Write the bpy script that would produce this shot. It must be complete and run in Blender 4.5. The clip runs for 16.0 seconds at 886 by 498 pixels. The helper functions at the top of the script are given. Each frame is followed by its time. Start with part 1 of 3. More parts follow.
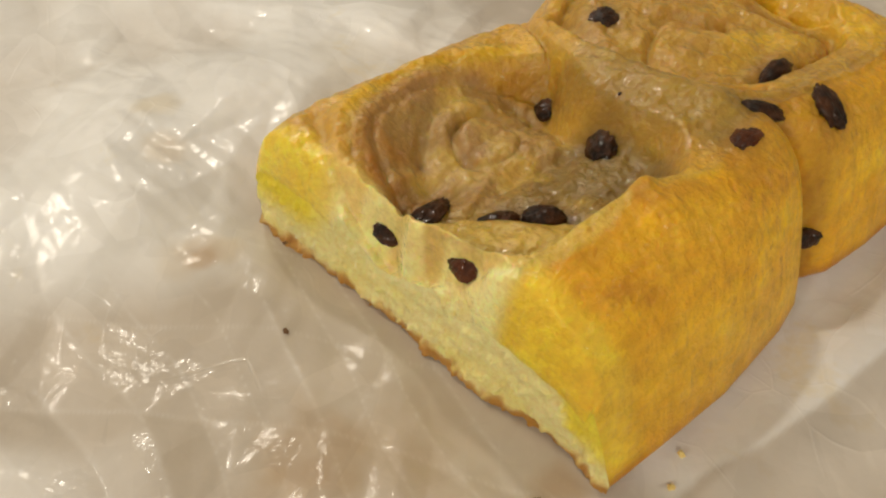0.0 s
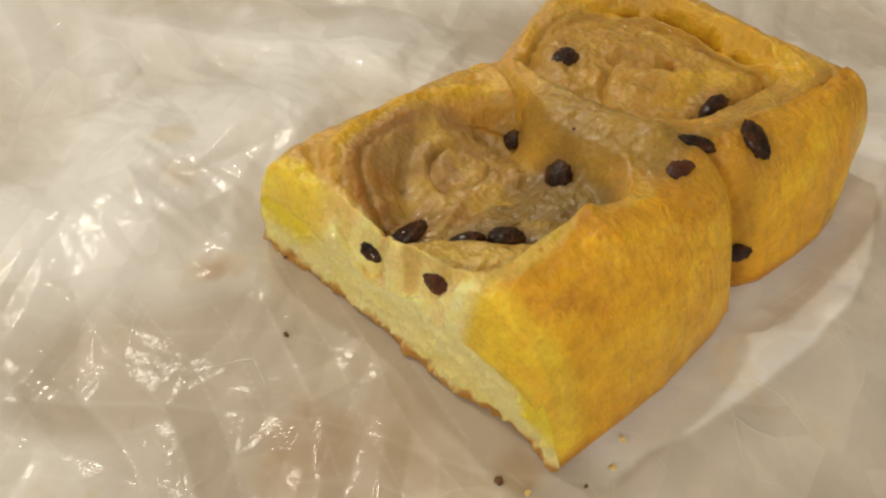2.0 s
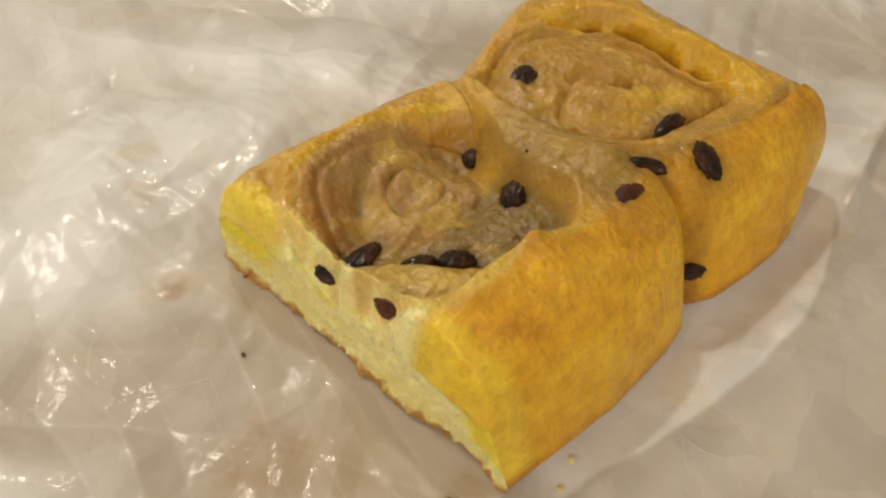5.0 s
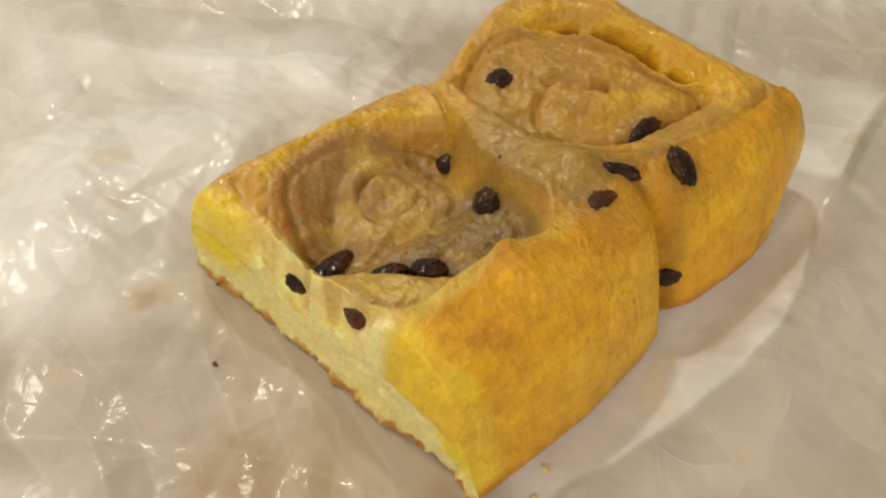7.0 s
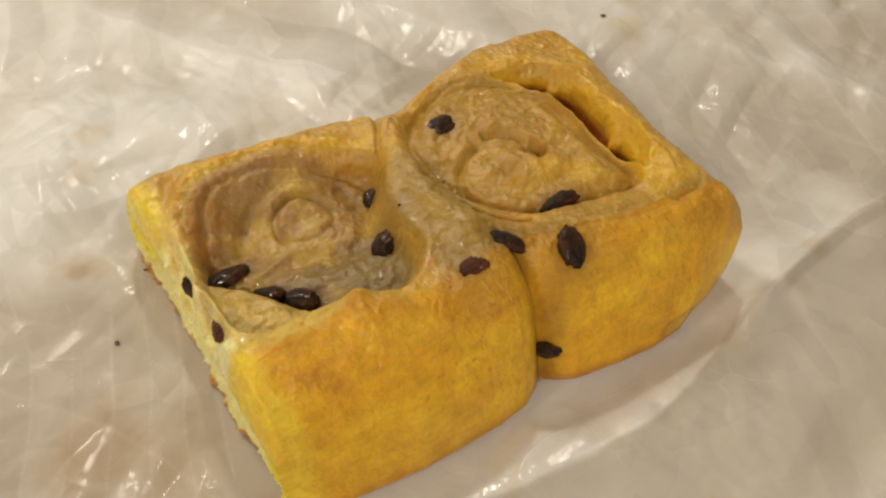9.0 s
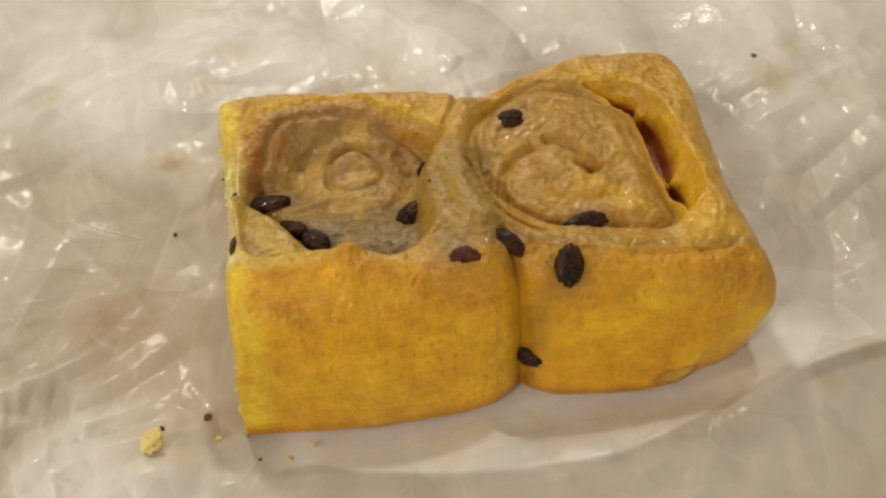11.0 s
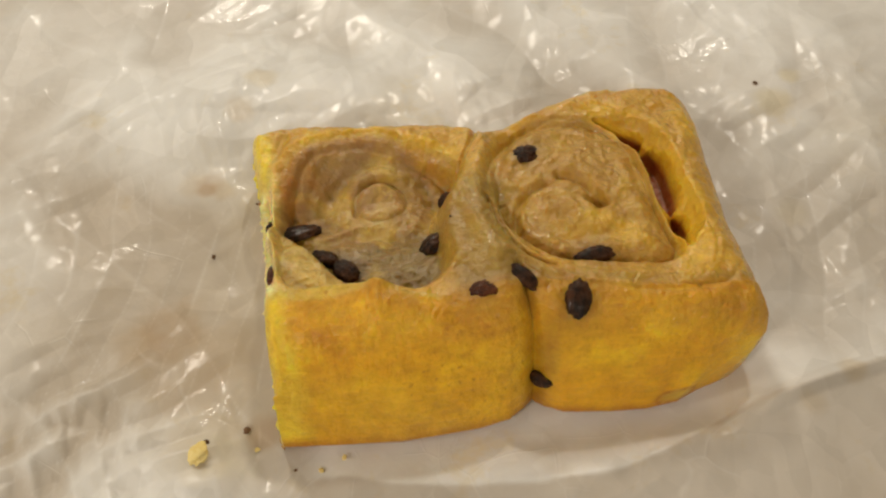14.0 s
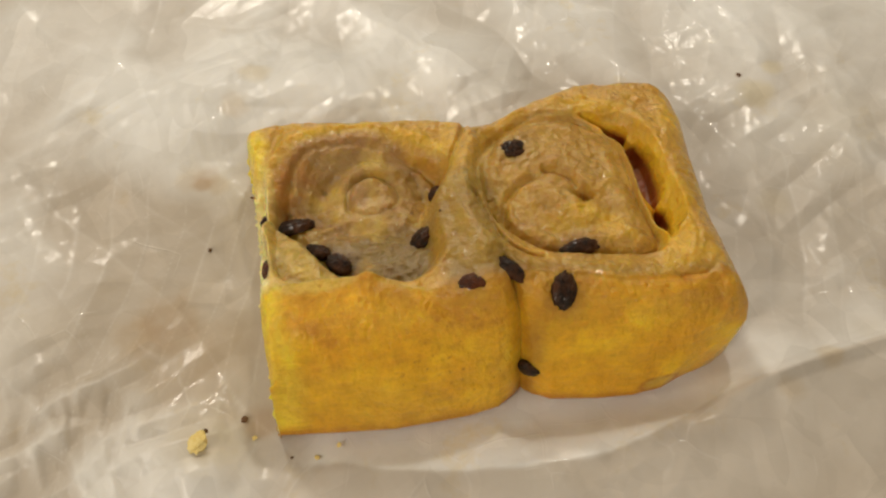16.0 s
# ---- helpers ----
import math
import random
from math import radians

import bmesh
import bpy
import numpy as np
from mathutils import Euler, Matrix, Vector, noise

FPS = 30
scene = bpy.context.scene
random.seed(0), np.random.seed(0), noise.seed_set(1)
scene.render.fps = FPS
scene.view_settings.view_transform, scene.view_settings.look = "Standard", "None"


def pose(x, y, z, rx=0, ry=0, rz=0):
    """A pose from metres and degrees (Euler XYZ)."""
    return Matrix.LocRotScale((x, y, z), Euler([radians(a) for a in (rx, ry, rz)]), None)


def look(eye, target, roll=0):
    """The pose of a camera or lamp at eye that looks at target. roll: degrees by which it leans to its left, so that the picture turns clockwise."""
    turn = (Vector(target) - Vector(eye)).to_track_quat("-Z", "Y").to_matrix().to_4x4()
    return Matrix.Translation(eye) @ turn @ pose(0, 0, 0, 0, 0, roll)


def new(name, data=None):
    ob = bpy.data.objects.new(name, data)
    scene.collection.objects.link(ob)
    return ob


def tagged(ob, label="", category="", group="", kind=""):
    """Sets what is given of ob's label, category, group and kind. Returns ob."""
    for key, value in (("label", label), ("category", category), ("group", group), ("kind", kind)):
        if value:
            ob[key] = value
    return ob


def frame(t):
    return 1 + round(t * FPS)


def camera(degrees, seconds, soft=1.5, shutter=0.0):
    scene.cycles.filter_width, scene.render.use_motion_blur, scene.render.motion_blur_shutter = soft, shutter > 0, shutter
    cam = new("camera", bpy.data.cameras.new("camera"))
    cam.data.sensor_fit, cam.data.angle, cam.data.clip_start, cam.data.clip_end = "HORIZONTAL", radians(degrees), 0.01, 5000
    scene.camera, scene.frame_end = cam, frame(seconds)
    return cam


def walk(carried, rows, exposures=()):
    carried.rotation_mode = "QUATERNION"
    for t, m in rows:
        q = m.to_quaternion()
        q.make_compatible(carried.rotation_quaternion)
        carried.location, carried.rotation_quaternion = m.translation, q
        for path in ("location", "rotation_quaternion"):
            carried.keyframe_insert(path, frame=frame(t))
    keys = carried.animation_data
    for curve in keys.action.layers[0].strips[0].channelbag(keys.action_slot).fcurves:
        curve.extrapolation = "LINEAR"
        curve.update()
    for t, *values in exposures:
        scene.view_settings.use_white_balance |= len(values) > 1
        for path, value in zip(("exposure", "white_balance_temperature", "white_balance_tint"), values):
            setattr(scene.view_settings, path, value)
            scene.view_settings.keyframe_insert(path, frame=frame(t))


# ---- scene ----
cam = camera(50.0, 16.0, soft=2.2)
EXPOSURE = 0.0
PATH = [
    (0.0, -0.07946, -0.02890, 0.14271, -48.865, -47.373, 4.848),
    (0.5, -0.08188, -0.03382, 0.15574, -48.865, -47.520, 4.690),
    (1.0, -0.08469, -0.03692, 0.16268, -48.611, -47.818, 4.429),
    (1.5, -0.08674, -0.03874, 0.16654, -48.500, -47.774, 4.451),
    (2.0, -0.08732, -0.04320, 0.16688, -48.370, -47.809, 4.371),
    (2.5, -0.08588, -0.04517, 0.16842, -48.443, -47.865, 4.429),
    (3.0, -0.08644, -0.04731, 0.16928, -48.536, -48.025, 4.532),
    (3.5, -0.08475, -0.04657, 0.17296, -48.639, -48.187, 4.512),
    (4.0, -0.08238, -0.04911, 0.17701, -48.204, -48.469, 4.142),
    (6.5, -0.06957, -0.04514, 0.17097, -48.073, -49.292, 3.737),
    (7.0, -0.06947, -0.04888, 0.17599, -48.063, -49.426, 3.635),
    (7.5, -0.06217, -0.05500, 0.18230, -47.367, -50.008, 3.502),
    (8.0, -0.05517, -0.06048, 0.18524, -46.097, -50.967, 3.789),
    (8.2, -0.05176, -0.06284, 0.18831, -45.504, -50.982, 3.602),
    (10.3, 0.02908, -0.10491, 0.20194, -9.394, -53.128, 0.399),
    (10.5, 0.02849, -0.10530, 0.20401, -9.002, -53.157, 0.070),
    (11.0, 0.02965, -0.10213, 0.20211, -8.838, -53.229, 0.053),
    (11.5, 0.02904, -0.09740, 0.20020, -8.950, -53.330, 0.186),
    (12.0, 0.02806, -0.08951, 0.19186, -8.631, -53.487, 0.127),
    (12.5, 0.02985, -0.08565, 0.19140, -8.021, -54.061, -0.185),
    (13.0, 0.02954, -0.09035, 0.20116, -7.789, -54.603, -0.183),
    (13.5, 0.02853, -0.09655, 0.21562, -7.624, -54.814, -0.349),
    (14.0, 0.02715, -0.10035, 0.22752, -7.893, -55.277, -0.379),
    (14.5, 0.02643, -0.10556, 0.23566, -8.004, -55.525, -0.367),
    (15.0, 0.02356, -0.10358, 0.23530, -8.330, -55.892, -0.263),
    (15.5, 0.02537, -0.10132, 0.23575, -8.309, -56.163, -0.384),
    (16.0, 0.02837, -0.10184, 0.23553, -8.393, -56.477, -0.383),
]


# ---- light ----
def look_rows(path):
    rows = []
    for t, x, y, z, yaw, pitch, roll in path:
        a, b = radians(yaw), radians(pitch)
        way = Vector((-math.sin(a) * math.cos(b), math.cos(a) * math.cos(b), math.sin(b)))
        rows.append((t, look((x, y, z), Vector((x, y, z)) + way, roll)))
    return rows


walk(cam, look_rows(PATH), exposures=[(0.0, EXPOSURE - 0.14), (4.0, EXPOSURE - 0.18), (8.0, EXPOSURE - 0.06), (10.5, EXPOSURE - 0.2), (16.0, EXPOSURE - 0.2)])

world = bpy.data.worlds.new("world")
world.use_nodes = True
world.node_tree.nodes["Background"].inputs["Color"].default_value = (1.0, 0.9, 0.78, 1)
world.node_tree.nodes["Background"].inputs["Strength"].default_value = 0.05
scene.world = world


def unseen_lamp(x, y, z, size, watts, colour):
    lamp = bpy.data.lights.new("unseen_lamp_light", "AREA")
    lamp.shape, lamp.size, lamp.energy, lamp.color = "DISK", size, watts, colour
    new("unseen_lamp_light", lamp).matrix_world = look((x, y, z - 0.05), (x, y, 0))


WARM = (1.0, 0.912, 0.77)
# the two behind follow the paper's glints; the other three are added fill
LAMPS = [(-0.25, 1.35, 1.30, 0.27, 14.0), (0.55, 1.15, 1.62, 0.12, 9.0), (-0.95, -0.05, 0.58, 0.12, 3.8), (0.45, -0.95, 0.75, 0.14, 3.8), (-0.75, -0.65, 0.95, 0.20, 7.6)]
for lx, ly, lz, ls, lw in LAMPS:
    unseen_lamp(lx, ly, lz, ls, lw, WARM)


# ---- numbers on grids ----
MM = 0.001


def tab(v, *pairs):
    return np.interp(v, [p[0] for p in pairs], [p[1] for p in pairs])


def smooth(lo, hi, v):
    t = np.clip((v - lo) / (hi - lo), 0, 1)
    return t * t * (3 - 2 * t)


def lattice(x, y, seed):
    """Smooth random values between -1 and 1, one knot a unit."""
    rng = np.random.RandomState(seed)
    knots = rng.uniform(-1, 1, (256, 256))
    ix, iy = np.floor(x).astype(int), np.floor(y).astype(int)
    fx, fy = x - ix, y - iy
    fx, fy = fx * fx * (3 - 2 * fx), fy * fy * (3 - 2 * fy)
    a, b = knots[ix % 256, iy % 256], knots[(ix + 1) % 256, iy % 256]
    c, d = knots[ix % 256, (iy + 1) % 256], knots[(ix + 1) % 256, (iy + 1) % 256]
    return (a * (1 - fx) + b * fx) * (1 - fy) + (c * (1 - fx) + d * fx) * fy


def clouds(x, y, size, octaves, seed):
    total, amp, norm = 0, 1.0, 0
    for k in range(octaves):
        ca, sa = math.cos(k * 0.9 + seed), math.sin(k * 0.9 + seed)
        total = total + amp * lattice((x * ca - y * sa) / size + 31.7 * k, (x * sa + y * ca) / size + 17.3 * k, seed + k)
        norm, amp, size = norm + amp, amp * 0.5, size * 0.5
    return total / norm


def rounded(points, closed=False, steps=6):
    """A smooth line through the points."""
    p = np.array(points, float)
    n = len(p)
    out = []
    for i in range(n if closed else n - 1):
        if closed:
            a, b, c, d = p[i - 1], p[i], p[(i + 1) % n], p[(i + 2) % n]
        else:
            a, b, c, d = p[max(i - 1, 0)], p[i], p[i + 1], p[min(i + 2, n - 1)]
        for s in np.arange(steps) / steps:
            out.append(0.5 * (2 * b + (c - a) * s + (2 * a - 5 * b + 4 * c - d) * s * s + (3 * b - a - 3 * c + d) * s ** 3))
    if not closed:
        out.append(p[-1])
    return np.array(out)


def line_distance(x, y, line, closed=False):
    """Distance to a line, and how far along it (0 to 1) the nearest place lies."""
    best, along = np.full(x.shape, 1e9), np.zeros(x.shape)
    n = len(line)
    count = n if closed else n - 1
    for i in range(count):
        a, b = line[i], line[(i + 1) % n]
        d = b - a
        s = np.clip(((x - a[0]) * d[0] + (y - a[1]) * d[1]) / max(d @ d, 1e-9), 0, 1)
        r = np.hypot(x - a[0] - s * d[0], y - a[1] - s * d[1])
        near = r < best
        best[near], along[near] = r[near], ((i + s) / count)[near]
    return best, along


def inside(x, y, line):
    """Signed distance to a closed line, positive inside."""
    best, _ = line_distance(x, y, line, True)
    odd = np.zeros(x.shape, bool)
    for i in range(len(line)):
        a, b = line[i - 1], line[i]
        cross = ((a[1] > y) != (b[1] > y)) & (x < (b[0] - a[0]) * (y - a[1]) / (b[1] - a[1] + 1e-12) + a[0])
        odd ^= cross
    return np.where(odd, best, -best)


def facets(x, y, size, seed, turn):
    """Crumpled sheet: flat triangles of random height (-1 to 1) that meet in sharp folds, and how near a fold is (0 on it)."""
    rng = np.random.RandomState(seed)
    knots = rng.uniform(-1, 1, (128, 128))
    ca, sa = math.cos(turn), math.sin(turn)
    u, v = (x * ca - y * sa) / size + 60.0, (x * sa + y * ca) / size * 1.15 + 60.0
    u = u + 0.5 * v
    iu, iv = np.floor(u).astype(int), np.floor(v).astype(int)
    fu, fv = u - iu, v - iv
    a, b = knots[iu % 128, iv % 128], knots[(iu + 1) % 128, iv % 128]
    c, d = knots[iu % 128, (iv + 1) % 128], knots[(iu + 1) % 128, (iv + 1) % 128]
    lower = fu + fv < 1
    h = np.where(lower, a + (b - a) * fu + (c - a) * fv, d + (c - d) * (1 - fu) + (b - d) * (1 - fv))
    bend = np.abs(b + c - a - d)
    near = np.abs(fu + fv - 1) / np.maximum(bend, 0.15)
    return h, near


# ---- materials ----
def node_material(name):
    mat = bpy.data.materials.new(name)
    mat.use_nodes = True
    nodes, links = mat.node_tree.nodes, mat.node_tree.links
    return mat, nodes, links, nodes["Principled BSDF"]


def noise_node(nodes, links, coord, scale, detail=4.0, rough=0.6):
    n = nodes.new("ShaderNodeTexNoise")
    n.inputs["Scale"].default_value, n.inputs["Detail"].default_value, n.inputs["Roughness"].default_value = scale, detail, rough
    links.new(coord, n.inputs["Vector"])
    return n


def ramp(nodes, links, fac, *stops):
    r = nodes.new("ShaderNodeValToRGB")
    while len(r.color_ramp.elements) < len(stops):
        r.color_ramp.elements.new(0.5)
    for e, (pos, col) in zip(r.color_ramp.elements, stops):
        e.position, e.color = pos, (*col, 1) if len(col) == 3 else col
    links.new(fac, r.inputs["Fac"])
    return r


def mix(nodes, links, mode, fac, a, b):
    m = nodes.new("ShaderNodeMix")
    m.data_type, m.blend_type = "RGBA", mode
    for value, key in ((fac, 0), (a, 6), (b, 7)):
        if hasattr(value, "is_linked"):
            links.new(value, m.inputs[key])
        else:
            m.inputs[key].default_value = value if key == 0 else (*value, 1)
    return m.outputs[2]


def bump(nodes, links, height, strength, distance, normal=None):
    b = nodes.new("ShaderNodeBump")
    b.inputs["Strength"].default_value, b.inputs["Distance"].default_value = strength, distance
    links.new(height, b.inputs["Height"])
    if normal is not None:
        links.new(normal, b.inputs["Normal"])
    return b.outputs["Normal"]


def grey(v):
    return (v, v, v)


def dough_material(name, gloss):
    """Baked dough: its colours come from the mesh, grain, pores and a sugary glaze from here."""
    mat, nodes, links, bsdf = node_material(name)
    coord = nodes.new("ShaderNodeTexCoord").outputs["Object"]
    tone = nodes.new("ShaderNodeAttribute")
    tone.attribute_name = "tone"
    fine = noise_node(nodes, links, coord, 900, 5, 0.65)
    wide = noise_node(nodes, links, coord, 160, 4, 0.6)
    blotch = noise_node(nodes, links, coord, 55, 4, 0.6)
    turn = nodes.new("ShaderNodeMapping")
    turn.inputs["Rotation"].default_value, turn.inputs["Scale"].default_value = (0.3, 0.5, 0.35), (0.25, 1.0, 1.0)
    links.new(coord, turn.inputs["Vector"])
    fibre = noise_node(nodes, links, turn.outputs["Vector"], 650, 4, 0.6)
    col = mix(nodes, links, "MULTIPLY", 1.0, tone.outputs["Color"], ramp(nodes, links, blotch.outputs["Fac"], (0.32, (0.94, 0.89, 0.80)), (0.52, (1.0, 1.0, 1.0)), (0.70, (1.06, 1.09, 1.12))).outputs["Color"])
    col = mix(nodes, links, "MULTIPLY", 1.0, col, ramp(nodes, links, wide.outputs["Fac"], (0.32, (0.89, 0.83, 0.74)), (0.68, (1.09, 1.09, 1.09))).outputs["Color"])
    col = mix(nodes, links, "MULTIPLY", 1.0, col, ramp(nodes, links, fibre.outputs["Fac"], (0.33, (0.95, 0.92, 0.87)), (0.60, (1.04, 1.04, 1.04))).outputs["Color"])
    col = mix(nodes, links, "MULTIPLY", 1.0, col, ramp(nodes, links, fine.outputs["Fac"], (0.30, (0.92, 0.88, 0.80)), (0.50, (1.03, 1.03, 1.03)), (0.70, (1.06, 1.07, 1.10))).outputs["Color"])
    links.new(col, bsdf.inputs["Base Color"])
    bsdf.inputs["Subsurface Weight"].default_value = 0.7
    bsdf.inputs["Subsurface Radius"].default_value = (1.0, 0.55, 0.12)
    bsdf.inputs["Subsurface Scale"].default_value = 0.0017
    bsdf.inputs["Specular IOR Level"].default_value = 0.2 + 0.25 * gloss
    rough = ramp(nodes, links, wide.outputs["Fac"], (0.35, grey(0.62 - 0.16 * gloss)), (0.7, grey(0.48 - 0.16 * gloss)))
    links.new(rough.outputs["Color"], bsdf.inputs["Roughness"])
    n = bump(nodes, links, wide.outputs["Fac"], 0.75, 0.0018)
    film = bump(nodes, links, wide.outputs["Fac"], 0.6, 0.0018)
    n = bump(nodes, links, fibre.outputs["Fac"], 0.25, 0.0007, n)
    n = bump(nodes, links, fine.outputs["Fac"], 0.35, 0.0005, n)
    pore = noise_node(nodes, links, coord, 2200, 2, 0.5)
    n = bump(nodes, links, pore.outputs["Fac"], 0.3, 0.0003, n)
    links.new(n, bsdf.inputs["Normal"])
    grain = nodes.new("ShaderNodeTexVoronoi")
    grain.feature, grain.inputs["Scale"].default_value = "SMOOTH_F1", 1900
    links.new(coord, grain.inputs["Vector"])
    patch = noise_node(nodes, links, coord, 70, 3, 0.6)
    spot = noise_node(nodes, links, coord, 800, 2, 0.5)
    wet = mix(nodes, links, "MULTIPLY", 1.0, ramp(nodes, links, patch.outputs["Fac"], (0.36, grey(0.6)), (0.55, grey(1.0))).outputs["Color"],
              ramp(nodes, links, spot.outputs["Fac"], (0.44, grey(0.40)), (0.58, grey(1.0))).outputs["Color"])
    links.new(mix(nodes, links, "MULTIPLY", 1.0, wet, grey(gloss)), bsdf.inputs["Coat Weight"])
    bsdf.inputs["Coat Roughness"].default_value = 0.13
    links.new(bump(nodes, links, grain.outputs["Distance"], 0.35, 0.0006, film), bsdf.inputs["Coat Normal"])
    return mat


def crumb_material():
    """Cut bread: pale, open pores, no gloss."""
    mat, nodes, links, bsdf = node_material("cut_crumb")
    coord = nodes.new("ShaderNodeTexCoord").outputs["Object"]
    tone = nodes.new("ShaderNodeAttribute")
    tone.attribute_name = "tone"
    fine = noise_node(nodes, links, coord, 1100, 5, 0.7)
    wide = noise_node(nodes, links, coord, 220, 5, 0.65)
    col = mix(nodes, links, "MULTIPLY", 1.0, tone.outputs["Color"], ramp(nodes, links, fine.outputs["Fac"], (0.34, (0.93, 0.89, 0.78)), (0.54, (1.03, 1.03, 1.03))).outputs["Color"])
    links.new(col, bsdf.inputs["Base Color"])
    bsdf.inputs["Roughness"].default_value = 0.8
    bsdf.inputs["Subsurface Weight"].default_value = 0.35
    bsdf.inputs["Subsurface Radius"].default_value = (1.0, 0.7, 0.25)
    bsdf.inputs["Subsurface Scale"].default_value = 0.003
    n = bump(nodes, links, wide.outputs["Fac"], 0.8, 0.0014)
    links.new(bump(nodes, links, fine.outputs["Fac"], 0.8, 0.0006, n), bsdf.inputs["Normal"])
    return mat


def raisin_material(name, dark, light):
    mat, nodes, links, bsdf = node_material(name)
    coord = nodes.new("ShaderNodeTexCoord").outputs["Object"]
    wide = noise_node(nodes, links, coord, 350, 4, 0.6)
    col = ramp(nodes, links, wide.outputs["Fac"], (0.4, dark), (0.72, light))
    links.new(col.outputs["Color"], bsdf.inputs["Base Color"])
    bsdf.inputs["Roughness"].default_value = 0.45
    bsdf.inputs["Specular IOR Level"].default_value = 0.18
    bsdf.inputs["Coat Weight"].default_value = 0.42
    bsdf.inputs["Coat Roughness"].default_value = 0.12
    fine = noise_node(nodes, links, coord, 1200, 3, 0.6)
    links.new(bump(nodes, links, fine.outputs["Fac"], 0.9, 0.0009), bsdf.inputs["Normal"])
    return mat


def paper_material():
    """Waxed paper: milky, slightly shiny, with grease spots from the mesh's own marks."""
    mat, nodes, links, bsdf = node_material("waxed_paper")
    coord = nodes.new("ShaderNodeTexCoord").outputs["Object"]
    stain = nodes.new("ShaderNodeAttribute")
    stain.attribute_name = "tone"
    wide = noise_node(nodes, links, coord, 28, 5, 0.6)
    fine = noise_node(nodes, links, coord, 420, 4, 0.6)
    warp = noise_node(nodes, links, coord, 30, 1.5, 0.4)

    def bent(amount):
        vec = nodes.new("ShaderNodeVectorMath")
        vec.operation = "MULTIPLY_ADD"
        links.new(warp.outputs["Color"], vec.inputs[0])
        vec.inputs[1].default_value = (amount, amount, amount)
        links.new(coord, vec.inputs[2])
        return vec.outputs[0]

    def cells(scale, amount, feature):
        v = nodes.new("ShaderNodeTexVoronoi")
        v.feature, v.inputs["Scale"].default_value = feature, scale
        links.new(bent(amount), v.inputs["Vector"])
        return v

    # hard creases: thin broken lines where the wax has gone white
    lines = None
    for scale, amount, width, patch, lo in ((26, 0.03, 0.012, 26, 0.53), (64, 0.016, 0.022, 40, 0.54)):
        edge = ramp(nodes, links, cells(scale, amount, "DISTANCE_TO_EDGE").outputs["Distance"], (0.0, grey(1.0)), (width, grey(0.0)))
        where = ramp(nodes, links, noise_node(nodes, links, coord, patch, 4, 0.6).outputs["Fac"], (lo, grey(0.0)), (lo + 0.1, grey(1.0)))
        line = mix(nodes, links, "MULTIPLY", 1.0, edge.outputs["Color"], where.outputs["Color"])
        lines = line if lines is None else mix(nodes, links, "LIGHTEN", 1.0, lines, line)
    facet = ramp(nodes, links, cells(62, 0.02, "F1").outputs["Color"], (0.1, (0.93, 0.925, 0.915)), (0.9, (1.04, 1.04, 1.04)))
    small = ramp(nodes, links, cells(150, 0.012, "F1").outputs["Color"], (0.1, (0.96, 0.957, 0.95)), (0.9, (1.025, 1.025, 1.025)))
    oil = ramp(nodes, links, noise_node(nodes, links, coord, 30, 5, 0.7).outputs["Fac"], (0.60, (1.0, 1.0, 1.0)), (0.70, (0.97, 0.91, 0.76)))
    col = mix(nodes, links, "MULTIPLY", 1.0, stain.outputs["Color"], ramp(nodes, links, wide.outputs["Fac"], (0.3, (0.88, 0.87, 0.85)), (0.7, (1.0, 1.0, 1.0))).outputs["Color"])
    for layer in (facet, small, oil):
        col = mix(nodes, links, "MULTIPLY", 1.0, col, layer.outputs["Color"])
    half = mix(nodes, links, "MULTIPLY", 1.0, lines, grey(0.13))
    col = mix(nodes, links, "MIX", half, col, (0.93, 0.92, 0.90))
    links.new(col, bsdf.inputs["Base Color"])
    links.new(ramp(nodes, links, wide.outputs["Fac"], (0.3, grey(0.40)), (0.7, grey(0.54))).outputs["Color"], bsdf.inputs["Roughness"])
    bsdf.inputs["Specular IOR Level"].default_value = 0.5
    bsdf.inputs["Coat Weight"].default_value = 0.18
    bsdf.inputs["Coat Roughness"].default_value = 0.11
    bsdf.inputs["Subsurface Weight"].default_value = 0.25
    bsdf.inputs["Subsurface Radius"].default_value = (1.0, 0.95, 0.85)
    bsdf.inputs["Subsurface Scale"].default_value = 0.002
    n = bump(nodes, links, lines, 0.14, 0.0006)
    n = bump(nodes, links, cells(62, 0.02, "F1").outputs["Distance"], 0.12, 0.003, n)
    n = bump(nodes, links, fine.outputs["Fac"], 0.10, 0.0006, n)
    links.new(n, bsdf.inputs["Normal"])
    kink = noise_node(nodes, links, coord, 190, 3, 0.55)
    links.new(bump(nodes, links, kink.outputs["Fac"], 0.16, 0.0015, n), bsdf.inputs["Coat Normal"])
    return mat


def plain_material(name, a, b, scale, rough):
    mat, nodes, links, bsdf = node_material(name)
    coord = nodes.new("ShaderNodeTexCoord").outputs["Object"]
    wide = noise_node(nodes, links, coord, scale, 5, 0.6)
    links.new(ramp(nodes, links, wide.outputs["Fac"], (0.3, a), (0.7, b)).outputs["Color"], bsdf.inputs["Base Color"])
    bsdf.inputs["Roughness"].default_value = rough
    links.new(bump(nodes, links, wide.outputs["Fac"], 0.1, 0.002), bsdf.inputs["Normal"])
    return mat


